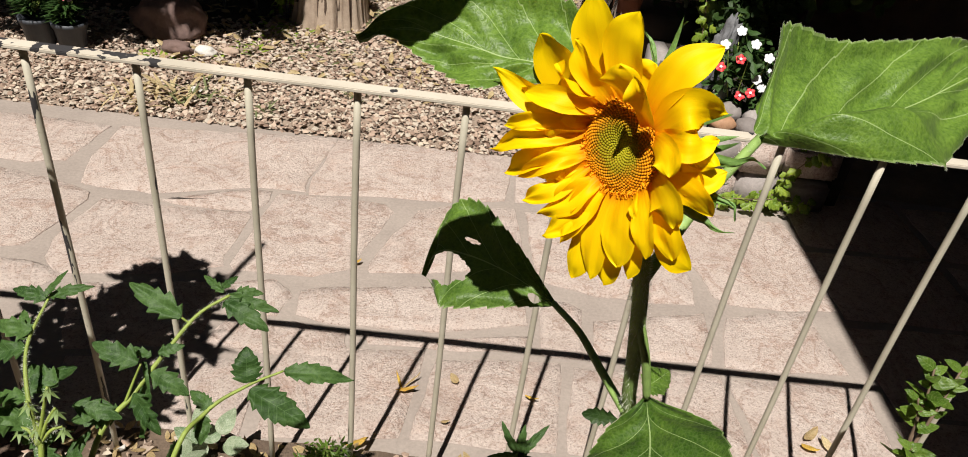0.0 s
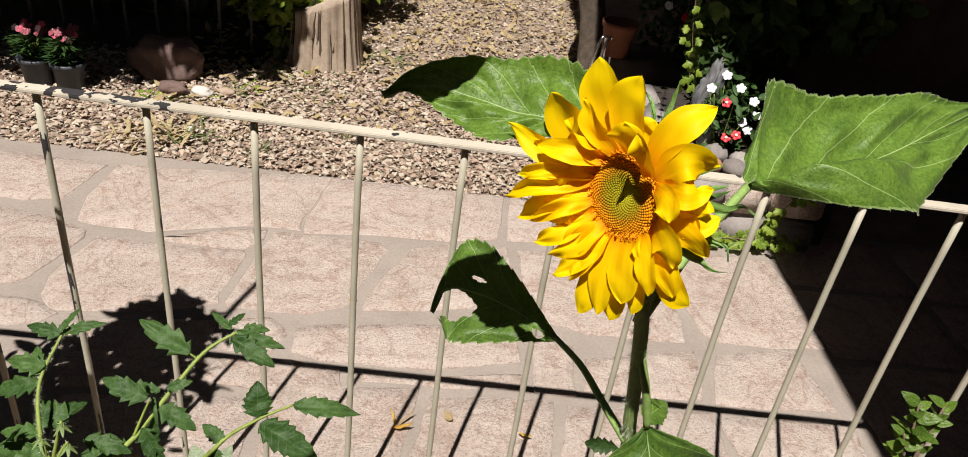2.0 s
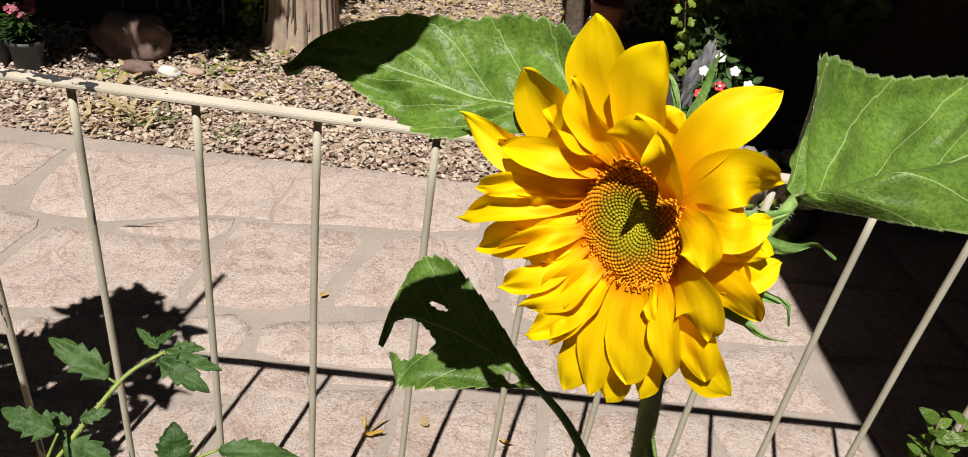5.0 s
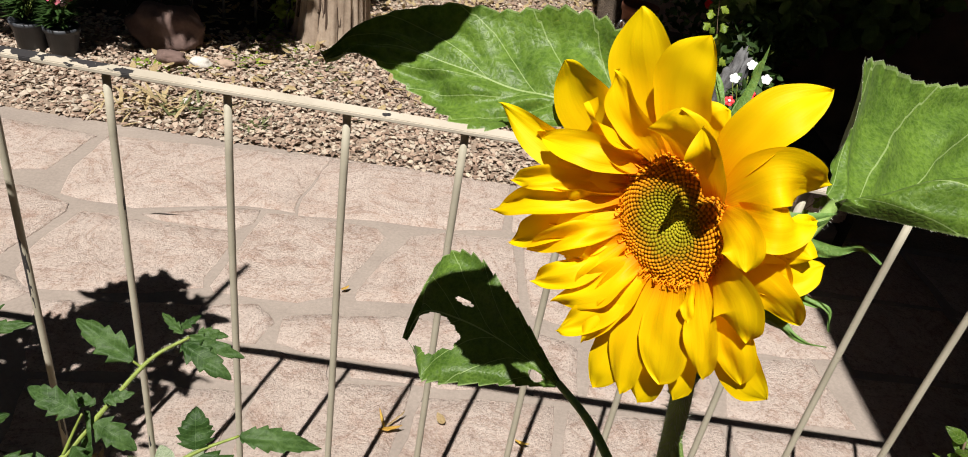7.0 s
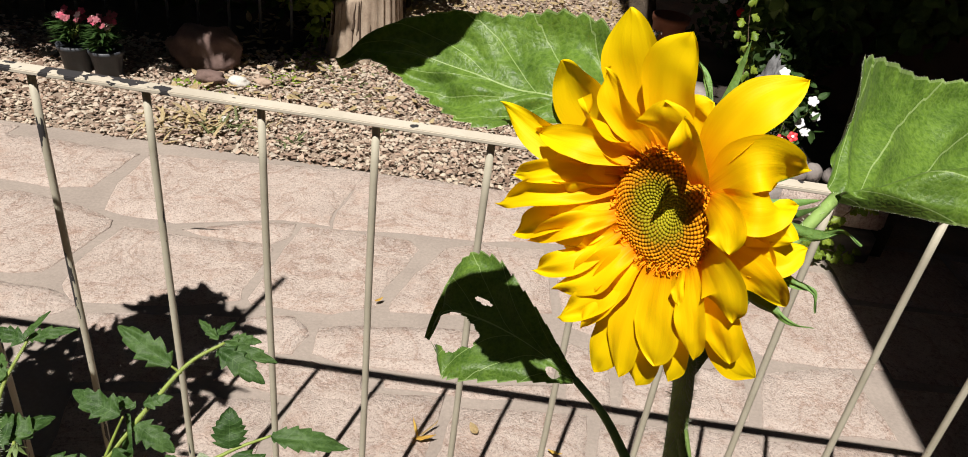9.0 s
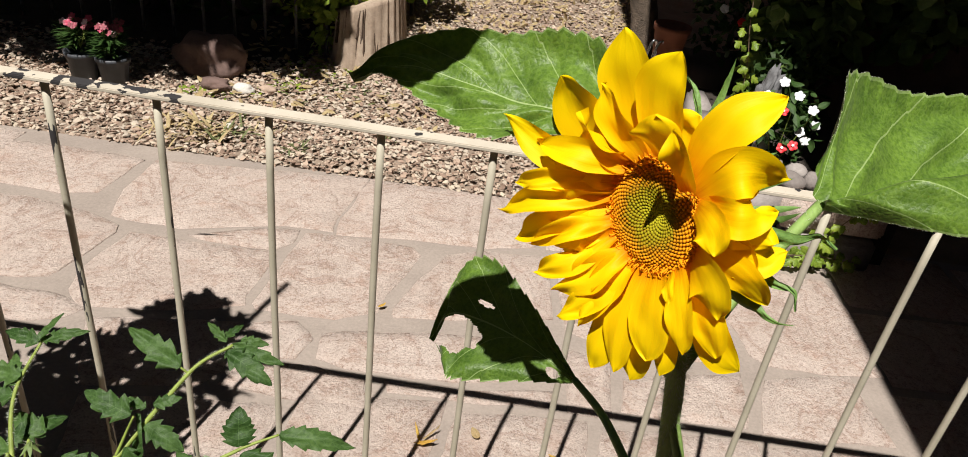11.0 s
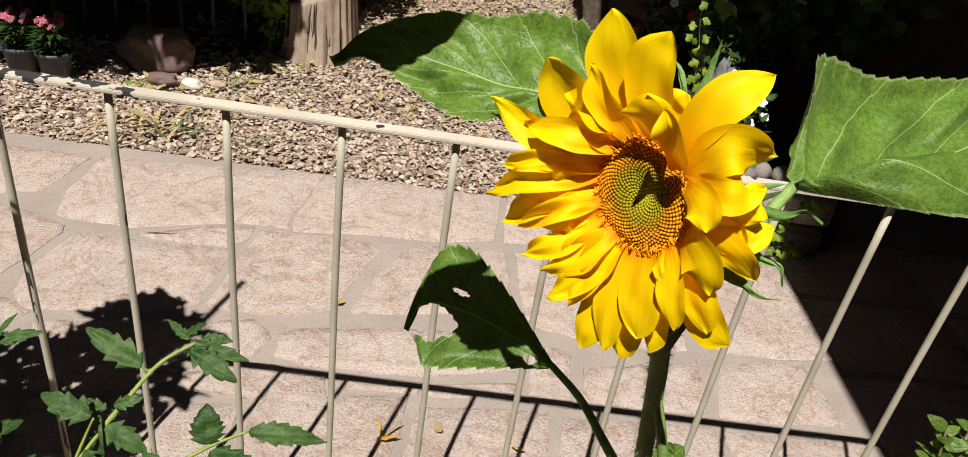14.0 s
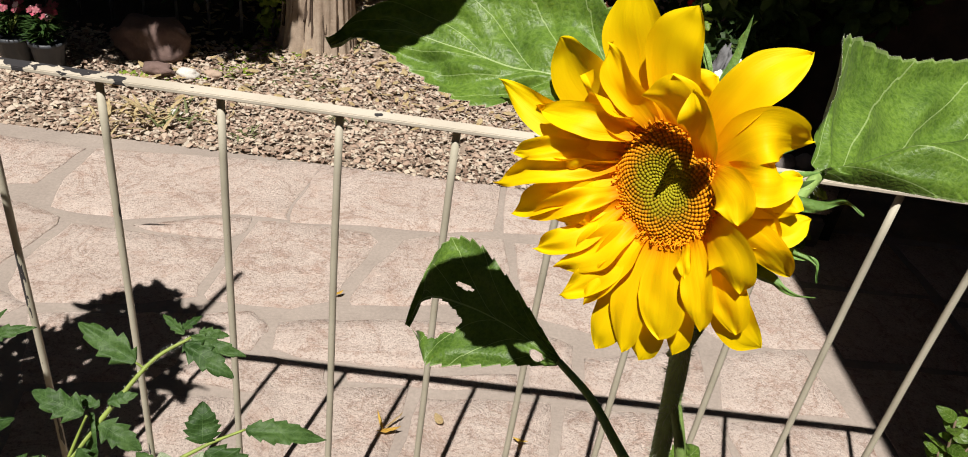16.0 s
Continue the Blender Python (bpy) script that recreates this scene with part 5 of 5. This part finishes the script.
for k, (x, y) in enumerate([(-1.705, 2.88), (-1.575, 2.87)]):
    pot = flower_pot("nursery_pot", x, y, 0.062, 0.115, -0.005, M_POT, "black plastic nursery pot with a pink-flowered dianthus")
    o = Vector((x, y, -0.005))
    pieces, rnd = [], random.Random(60 + k)
    for i in range(210):
        w, lean = rnd.uniform(0, 6.28), rnd.uniform(0.15, 1.0)
        b = Vector((x + 0.035 * math.cos(w) * rnd.random(), y + 0.035 * math.sin(w), 0.11 + 0.085 * rnd.random()))
        pieces.append(simple_leaf(b, (math.cos(w) * lean, math.sin(w) * lean, 0.8), (-math.cos(w), -math.sin(w), 0.6), rnd.uniform(0.035, 0.066), 0.010, 0, 0, 0.75, 8, 1, i, 0.35))
    f = part("foliage", joined("foliage", shifted(pieces, o)), M_TOMATO, pot)
    f["kind"] = "stuff"
    for i in range(17):
        w = i * 2.4
        p = Vector((x + 0.056 * math.cos(w) * (0.4 + 0.6 * rnd.random()), y + 0.045 * math.sin(w), 0.205 + 0.035 * rnd.random()))
        part("stalk", mesh("stalk", *(lambda d: ([v - o for v in d[0]], d[1]))(tube_data([(x, y, 0.12), p], 0.0012, 0.001, 4, 5))), M_TSTEM, pot)
        part("flower", joined("flower", shifted(bloom_data(p, (rnd.gauss(0, 0.3), -0.7, 0.7), 0.0150, 5, 0.8, i), o)), [M_DUSK, M_PINK, M_DUSK, M_DUSK, M_DUSK, M_PALE, M_DUSK][i % 7], pot)


def weeds(name, x, y, count, spread, size, mat, label, seed, up=1.0):
    o = Vector((x, y, 0))
    t = thing(name, label, "weed", "weeds", o)
    rnd = random.Random(seed)
    out = []
    for i in range(count):
        w = rnd.uniform(0, 6.28)
        b = Vector((x + rnd.gauss(0, spread), y + rnd.gauss(0, spread), 0.0))
        out.append(simple_leaf(b, (math.cos(w), math.sin(w), up * rnd.uniform(0.4, 1.4)), (-math.cos(w), -math.sin(w), 0.5), size * rnd.uniform(0.6, 1.3), size * 0.16 if up > 1 else size * 0.5, 0, 0, 0.4, 6, 1, i, 0.4))
    f = part("grass", joined("grass", shifted(out, o)), mat, t)
    f["kind"] = "stuff"


weeds("grass_tuft", -1.10, 2.56, 45, 0.055, 0.085, M_DRY, "tuft of dry yellow grass in the gravel", 1, 1.4)
weeds("grass_tuft", -1.02, 2.57, 30, 0.06, 0.06, M_GRASS, "tuft of green grass in the gravel", 2, 1.4)
weeds("grass_tuft", -1.21, 2.46, 22, 0.04, 0.05, M_DRY, "tuft of dry yellow grass in the gravel", 3, 1.4)
weeds("grass_tuft", -0.72, 2.50, 16, 0.03, 0.05, M_GRASS, "tuft of green grass in the gravel", 9, 1.4)
weeds("low_weed", -1.27, 2.90, 26, 0.035, 0.035, M_IVY, "low leafy green weed in the gravel", 4, 0.6)
weeds("low_weed", -1.02, 3.0, 20, 0.03, 0.03, M_IVY, "low leafy green weed in the gravel", 5, 0.6)
weeds("low_weed", -1.17, 2.90, 22, 0.03, 0.035, M_IVY, "low leafy green weed in the gravel", 14, 0.6)
weeds("low_weed", -0.93, 3.08, 26, 0.04, 0.03, M_IVY, "low leafy green weed in the gravel", 15, 0.6)
weeds("low_weed", -0.60, 3.36, 22, 0.05, 0.028, M_GRASS, "low dull green weed in the gravel", 16, 0.6)
weeds("grass_tuft", -0.86, 2.62, 14, 0.03, 0.05, M_DRY, "tuft of dry yellow grass in the gravel", 17, 1.4)
weeds("grass_tuft", -0.42, 2.72, 14, 0.03, 0.045, M_GRASS, "tuft of dull grass in the gravel", 18, 1.4)
weeds("low_weed", -0.87, 3.32, 60, 0.07, 0.04, M_IVY, "low leafy green weed beside the stump", 6, 0.6)
weeds("low_weed", -0.72, 3.10, 50, 0.10, 0.03, M_GRASS, "low sprawling green weed in the gravel", 7, 0.6)
weeds("low_weed", -0.40, 3.65, 60, 0.08, 0.035, M_GRASS, "low sprawling green weed in the gravel", 8, 0.6)

# ---- stone planter with rocks and flowers ----
planter = thing("stone_planter", "low planter wall of rough grey and pink stones", "planter", at=(1.3, 2.4, 0))
# core top coloured near black for the shade behind the flowers
part("core", box_data(0.76 - 1.3, 2.285 - 2.4, -0.02, 1.3 - 1.3, 3.2 - 2.4, 0.205), M_SHADE_SOIL, planter, "", False)
x, k = 0.745, 0
rnd = random.Random(9)
for row, (z0, z1) in enumerate([(-0.01, 0.115), (0.122, 0.235)]):
    x = 0.745 - 0.05 * row
    while x < 1.18:
        w = rnd.uniform(0.13, 0.24)
        bm = box_data(max(x, 0.745) - 1.3, 2.225 - 2.4 + rnd.uniform(-0.008, 0.008), z0, x + w - 0.010 - 1.3, 2.31 - 2.4, z1 + rnd.uniform(-0.008, 0.006), 0.014)
        for v in bm.verts:
            v.co += Vector((noise.noise(v.co * 9 + Vector((k, 0, 0))), noise.noise(v.co * 9 + Vector((0, k, 0))), noise.noise(v.co * 8))) * 0.010
        part("stone", bm, M_ROCK if rnd.random() < 0.7 else M_FLAG, planter)
        x += w
        k += 1
for k, y in enumerate((2.33, 2.52, 2.73, 2.95)):
    part("stone", box_data(0.72 - 1.3, y - 2.4, -0.01, 0.80 - 1.3, y + 0.18 - 2.4, 0.225, 0.014), M_ROCK, planter)
for k, (x, y, sx, sz, m_) in enumerate([(0.845, 2.335, 0.046, 0.030, M_ORANGE), (0.765, 2.32, 0.034, 0.028, M_ROCK), (0.935, 2.325, 0.048, 0.030, M_ROCK), (1.005, 2.335, 0.036, 0.034, M_ROCK), (0.80, 2.40, 0.036, 0.034, M_ROCK), (0.88, 2.41, 0.048, 0.040, M_ROCK),
                                           (0.87, 2.50, 0.040, 0.050, M_WHITE), (0.77, 2.48, 0.035, 0.032, M_ROCK), (1.08, 2.34, 0.045, 0.03, M_ROCK), (0.97, 2.40, 0.04, 0.03, M_ROCK), (1.15, 2.36, 0.04, 0.03, M_ROCK)]):
    b = part("round_rock", boulder_data(sx, sx * 0.8, sz, 40 + k, 3, 0.14), m_)
    b.location, b.rotation_euler = (x, y, 0.228 + sz * 0.55), (0, 0, k * 1.3)
    tagged(b, "smooth orange rounded rock on the planter" if m_ is M_ORANGE else "smooth grey rounded rock on the planter", "rock", "rocks on the planter")
tall_rock = part("standing_rock", boulder_data(0.040, 0.034, 0.15, 77, 4, 0.55, 3.0), M_GREYROCK)
tall_rock.location, tall_rock.rotation_euler = (0.875, 2.66, 0.345), (0.1, 0.12, 0.4)
tagged(tall_rock, "upright rough dark grey rock standing in the planter", "rock", "rocks on the planter")

OF = Vector((0.91, 2.47, 0.205))
vinca = thing("vinca_plant", "dark green vinca with red and white flowers in the planter", "flower plant", at=OF)
for k in range(7):
    w = k * 0.9
    stalk(vinca, [OF, OF + Vector((0.05 * math.cos(w), 0.04 * math.sin(w), 0.13)), OF + Vector((0.09 * math.cos(w), 0.07 * math.sin(w), 0.25))], 0.002, 0.0015, OF, "stem", M_TSTEM)
f = part("foliage", joined("foliage", shifted(scatter_leaves(300, in_ball(0.91, 2.47, 0.37, 0.10, 0.08, 0.15), 0.040, 71, 0.5, 0, 0.8, 6, 2), OF)), M_TOMATO, vinca)
f["kind"] = "stuff"
for k, (x, y, z, m_) in enumerate([(0.865, 2.40, 0.445, M_RED), (0.815, 2.42, 0.405, M_RED), (0.895, 2.39, 0.325, M_RED), (0.925, 2.385, 0.34, M_RED), (0.855, 2.44, 0.525, M_WPETAL), (0.815, 2.44, 0.475, M_WPETAL), (0.955, 2.40, 0.46, M_WPETAL), (0.935, 2.395, 0.385, M_WPETAL), (0.99, 2.43, 0.40, M_WPETAL), (0.975, 2.43, 0.345, M_WPETAL), (0.91, 2.43, 0.49, M_WPETAL)]):
    c = Vector((x, y, z))
    fl = part("flower", joined("flower", shifted(bloom_data(c, (-0.15, -0.75, 0.6), 0.018, 5, 0.84, k), OF)), m_, vinca)
    if m_ is M_RED:
        part("eye", joined("eye", shifted(bloom_data(c + Vector((-0.001, -0.004, 0.003)), (-0.15, -0.75, 0.6), 0.005, 5, 1.0, k), OF)), M_WPETAL, fl, "white eye")


def ivy_strand(points, count, size, seed, label, spread=0.02):
    o = Vector(points[0])
    t = thing("ivy_strand", label, "ivy", "ivy", o)
    d = tube_data(points, 0.002, 0.0012, 20, 5)
    part("vine", mesh("vine", [v - o for v in d[0]], d[1]), M_TWIG, t)
    rnd = random.Random(seed)
    for k in range(count):
        p = curve_at(points, (k + rnd.random()) / count)
        w = rnd.uniform(0, 6.28)
        s = size * rnd.uniform(0.7, 1.25)
        dvec = Vector((math.cos(w), 0.3 * math.sin(w) - 0.3, -0.35))
        q = p + Vector((rnd.uniform(-spread, spread), rnd.uniform(-spread, spread), rnd.uniform(-0.01, 0.01)))
        lf = simple_leaf(q, dvec, (rnd.gauss(0, 0.3), -0.8, 0.55 + rnd.gauss(0, 0.2)), s, s * 1.05, 2.2, 0.62, 0.2, 16, 4, k, 0.36)
        part("leaf", mesh("leaf", [v - o for v in lf[0]], lf[1], lf[2]), M_IVY, t)


ivy_strand([(0.66, 2.45, 2.55), (0.665, 2.46, 1.6), (0.665, 2.45, 1.0), (0.69, 2.44, 0.72), (0.72, 2.44, 0.58), (0.735, 2.44, 0.46)], 36, 0.032, 5, "thin hanging ivy strand with bright green leaves", 0.024)
ivy_strand([(0.78, 2.20, 0.03), (0.86, 2.195, 0.04), (0.96, 2.19, 0.05), (1.05, 2.19, 0.06), (1.16, 2.19, 0.05)], 55, 0.036, 6, "bright green ivy creeping along the foot of the planter", 0.032)
ivy_strand([(1.02, 2.20, 0.03), (1.05, 2.205, 0.10), (1.09, 2.21, 0.17), (1.15, 2.21, 0.25)], 30, 0.036, 7, "bright green ivy climbing the planter wall", 0.03)

# ---- shaded things beyond the planter ----
stand = part("plant_stand", box_data(-0.19, -0.14, 0, 0.19, 0.14, 0.27, 0.006), M_ROOF)
stand.location = (0.82, 3.44, -0.01)
tagged(stand, "dark wooden plant stand in the shade", "stand")
flower_pot("terracotta_pot", 0.645, 3.36, 0.075, 0.15, 0.26, M_TERRA, "orange terracotta flower pot on a dark stand")
chair = thing("folding_chair", "folded chair of bent chrome tube in the shade", "chair", at=(0.56, 3.28, 0))
for k, dx in enumerate((0.0, 0.028)):
    part("tube_leg", mesh("tube_leg", *tube_data([(dx - 0.02, 0, 0.0), (dx - 0.02, 0.0, 0.2), (dx - 0.005, 0.01, 0.31), (dx + 0.012, 0.02, 0.35), (dx + 0.03, 0.03, 0.31), (dx + 0.05, 0.04, 0.0)], 0.006, 0.006, 30, 8)), M_STEEL, chair)
part("crossbar", mesh("crossbar", *tube_data([(-0.02, 0, 0.19), (0.08, 0.0, 0.17)], 0.005, 0.005, 6, 8)), M_STEEL, chair)
part("seat", box_data(0.01, 0.01, 0.12, 0.075, 0.03, 0.22, 0.004), M_BLUE, chair, "blue plastic seat")
old_trunk = part("old_trunk", mesh("old_trunk", *tube_data([(0, 0, -0.02), (-0.03, 0.05, 0.3), (-0.12, 0.1, 0.8), (-0.15, 0.15, 2.4)], 0.07, 0.05, 20, 16, 0.06)), M_BARK)
old_trunk.location = (0.60, 3.62, 0)
tagged(old_trunk, "dark slanting tree trunk at the edge of the path", "tree trunk")


def leaf_mass(name, label, category, blobs, size, mat, origin, seed, aspect=0.6, trunk=None):
    o = Vector(origin)
    t = thing(name, label, category, at=o)
    pieces = []
    for k, (b, n_) in enumerate(blobs):
        pieces += scatter_leaves(n_, in_ball(*b), size, seed + k, aspect, 0, 0.5, 4, 1)
    f = part("foliage", joined("foliage", shifted(pieces, o)), mat, t)
    f["kind"] = "stuff"
    for pts, r0, r1 in trunk or ():
        d = tube_data(pts, r0, r1, 16, 10)
        part("branch", mesh("branch", [v - o for v in d[0]], d[1]), M_BARK, t)
    return t


leaf_mass("wall_vine", "dark green vine hanging thickly over the shaded wall", "vine", [((1.45, 3.2, 0.95, 0.45, 0.12, 0.55), 900), ((1.1, 3.15, 0.6, 0.22, 0.12, 0.4), 420), ((2.15, 3.2, 1.15, 0.4, 0.12, 0.42), 320), ((2.45, 2.6, 0.7, 0.12, 0.5, 0.5), 300)], 0.085, M_VINE, (1.45, 3.25, 0.2), 500, 0.85, [([(1.2, 3.3, 0.2), (1.3, 3.28, 1.0), (1.5, 3.25, 2.4)], 0.02, 0.01)])
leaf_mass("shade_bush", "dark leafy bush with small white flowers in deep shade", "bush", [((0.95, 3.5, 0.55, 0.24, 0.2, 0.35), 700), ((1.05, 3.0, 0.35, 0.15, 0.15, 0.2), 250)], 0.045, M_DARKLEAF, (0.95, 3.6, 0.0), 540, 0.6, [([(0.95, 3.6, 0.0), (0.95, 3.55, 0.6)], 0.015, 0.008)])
rnd = random.Random(91)
for k in range(9):
    p = (rnd.uniform(0.72, 1.1), rnd.uniform(3.2, 3.3), rnd.uniform(0.4, 0.75))
    b = part("blossom", joined("blossom", bloom_data((0, 0, 0), (0, -0.8, 0.5), 0.02, 5, 1.0, k)), M_RED if k % 4 == 0 else M_WPETAL)
    b.location = p
    tagged(b, "small red blossom on the shaded bush" if k % 4 == 0 else "small white blossom on the shaded bush", "blossom", "blossoms in the shade")

# ---- iron fence, hedge and tree that shade the far side ----
back_fence = thing("iron_fence", "grey iron bar fence in front of a dark hedge", "fence", at=(-1.9, 3.49, 0))
fb = mesh("fence_bar", *tube_data([(0, 0, -0.03), (0, 0, 1.1)], 0.007, 0.007, 2, 8))
for k in range(18):
    ob = part("fence_bar", fb, M_IRON, back_fence)
    ob.location = (-1.3 + k * 0.145, 0, 0)
part("fence_rail", box_data(-1.4, -0.012, 1.08, 1.25, 0.012, 1.12, 0.002), M_IRON, back_fence)
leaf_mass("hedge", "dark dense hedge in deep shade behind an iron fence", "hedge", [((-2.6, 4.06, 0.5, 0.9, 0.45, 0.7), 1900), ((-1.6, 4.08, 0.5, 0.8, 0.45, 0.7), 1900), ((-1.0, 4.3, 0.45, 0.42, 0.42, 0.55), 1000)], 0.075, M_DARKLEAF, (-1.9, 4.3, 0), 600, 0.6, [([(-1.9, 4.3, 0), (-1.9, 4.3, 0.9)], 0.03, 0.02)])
leaf_mass("stump_vine", "green leafy vine spilling over the top of the stump", "vine", [((-0.91, 3.48, 0.27, 0.10, 0.10, 0.09), 150), ((-0.90, 3.46, 0.12, 0.05, 0.06, 0.12), 50), ((-1.03, 3.56, 0.30, 0.12, 0.12, 0.14), 190), ((-0.81, 3.50, 0.31, 0.1, 0.08, 0.04), 70)], 0.05, M_IVY, (-0.9, 3.65, 0.0), 640, 0.55, [([(-0.95, 3.65, 0.0), (-0.95, 3.65, 0.3)], 0.012, 0.006)])
leaf_mass("path_bush", "green leafy bush beside the far path", "bush", [((-0.62, 4.35, 0.35, 0.24, 0.22, 0.28), 420)], 0.07, M_IVY, (-0.62, 4.35, 0.0), 660, 0.5, [([(-0.62, 4.35, 0.0), (-0.62, 4.35, 0.35)], 0.015, 0.008)])
# crown is unseen; its leaf clumps are placed to throw the dappled shade
leaf_mass("shade_tree", "unseen leafy tree whose dense dark crown throws the far shade", "tree", [((-2.15, 2.60, 2.1, 0.80, 0.66, 0.25), 3200), ((-1.48, 2.72, 2.1, 0.28, 0.62, 0.2), 1000), ((-1.86, 2.07, 2.1, 0.38, 0.12, 0.15), 130), ((-1.42, 2.38, 2.1, 0.22, 0.16, 0.12), 280), ((-1.57, 2.17, 2.1, 0.18, 0.09, 0.1), 24), ((-1.24, 2.30, 2.1, 0.16, 0.10, 0.1), 60), ((-1.25, 2.52, 2.1, 0.16, 0.2, 0.1), 190), ((-2.9, 2.7, 2.2, 0.8, 0.9, 0.3), 1500), ((-1.75, 3.7, 2.3, 0.8, 0.6, 0.25), 1900), ((-1.15, 3.1, 2.2, 0.26, 0.55, 0.15), 620), ((-0.75, 4.2, 2.3, 0.6, 0.35, 0.15), 500)],
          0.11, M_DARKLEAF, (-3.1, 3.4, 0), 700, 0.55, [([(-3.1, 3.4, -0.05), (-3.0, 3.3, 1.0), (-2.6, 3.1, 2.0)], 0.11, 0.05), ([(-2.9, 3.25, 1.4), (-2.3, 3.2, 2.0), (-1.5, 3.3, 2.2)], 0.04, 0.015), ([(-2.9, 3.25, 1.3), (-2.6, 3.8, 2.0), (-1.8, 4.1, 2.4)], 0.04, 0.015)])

# unseen plain walls added to close the yard and cut the skylight
for name, x0, y0, x1, y1, h in (("sky_block_south", -6, -1.9, 4.5, -1.7, 2.5), ("sky_block_west", -6.2, -1.9, -6, 9.5, 2.4), ("sky_block_north", -6.2, 9.3, 4.5, 9.5, 2.4)):
    wobj = part(name, box_data(x0, y0, -0.05, x1, y1, h), M_PLASTER, None, "", False)
    tagged(wobj, "unseen plain brown wall added round the yard to block skylight", "wall", "", "structure")

# ---- gravel, last ----
rnd = random.Random(44)
KINDS = [chip_mesh("gravel_stone", 1.0, 900 + k, 9, 0.36) for k in range(8)]
for me in KINDS:
    me.materials.append(M_GRAVEL1)

near = []
for k in range(300):
    near.append((rnd.uniform(-1.3, 0.35), 2.375 + 0.24 * rnd.random() ** 1.1))
for x, y in near:
    ob = part("gravel_stone", rnd.choice(KINDS), None, gravel_bed, "", False)
    s = 0.007 + 0.009 * rnd.random() ** 1.5
    ob.location, ob.scale = (x, y, 0.003 + s * 0.35), (s, s, s)
    ob.rotation_euler = (rnd.uniform(-0.5, 0.5), rnd.uniform(-0.5, 0.5), rnd.uniform(0, 6.28))
base = []
for me in KINDS:
    v = np.array([tuple(q.co) for q in me.vertices])
    base.append((v, [tuple(p.vertices) for p in me.polygons]))
vs, fs, off = [], [], 0
rs = np.random.RandomState(7)
for k in range(26500):
    if k < 16000:
        x, y = rs.uniform(-2.45, 0.74), 2.375 + 1.0 * rs.rand()
    else:
        x, y = rs.uniform(-2.0, 0.78), 3.2 + 2.4 * rs.rand()
    if x < -0.97 + 0.12 * rs.rand() and y > 3.2 + 0.2 * rs.rand():
        continue
    v, f = base[rs.randint(8)]
    s = 0.0065 + 0.0095 * rs.rand() ** 1.6
    a, b = rs.uniform(0, 6.283), rs.uniform(-0.8, 0.8)
    rz = np.array([[math.cos(a), -math.sin(a), 0], [math.sin(a), math.cos(a), 0], [0, 0, 1]])
    rx = np.array([[1, 0, 0], [0, math.cos(b), -math.sin(b)], [0, math.sin(b), math.cos(b)]])
    vs.append((v * s) @ rx.T @ rz.T + (x, y, rs.uniform(-0.004, 0.010)))
    fs += [tuple(i + off for i in q) for q in f]
    off += len(v)
rest = part("loose_gravel", mesh("loose_gravel", np.concatenate(vs), fs), M_GRAVEL, gravel_bed, "", False)
rest["kind"] = "stuff"


def litter_place(rnd_):
    x, y = rnd_.uniform(-1.3, 0.7), 2.7 + 2.9 * rnd_.random() ** 0.8
    return (x, y, rnd_.uniform(0.012, 0.026))


litter = joined("leaf_litter", scatter_leaves(1700, litter_place, 0.046, 808, 0.5, 0, 1.6, 4, 1, 0.35))
lo = part("leaf_litter", litter, M_DRY, gravel_bed)
lo["kind"] = "stuff"


def bed_place(rnd_):
    return (rnd_.uniform(-0.75, 0.75), rnd_.uniform(0.72, 1.02), rnd_.uniform(0.036, 0.052))


bed_litter = joined("leaf_litter", scatter_leaves(900, bed_place, 0.030, 809, 0.42, 0, 1.2, 5, 1, 0.6))
lo = part("leaf_litter", bed_litter, M_DRY, planting_bed)
lo["kind"] = "stuff"
vs, fs, off = [], [], 0
for k in range(700):
    v, f = base[rs.randint(8)]
    sz = 0.006 + 0.012 * rs.rand() ** 2
    a = rs.uniform(0, 6.283)
    rz = np.array([[math.cos(a), -math.sin(a), 0], [math.sin(a), math.cos(a), 0], [0, 0, 1]])
    vs.append((v * sz) @ rz.T + (rs.uniform(-0.8, 0.8), rs.uniform(0.7, 1.02), rs.uniform(0.030, 0.042)))
    fs += [tuple(i + off for i in q) for q in f]
    off += len(v)
lo = part("bed_pebbles", mesh("bed_pebbles", np.concatenate(vs), fs), M_GRAVEL, planting_bed, "", False)
lo["kind"] = "stuff"
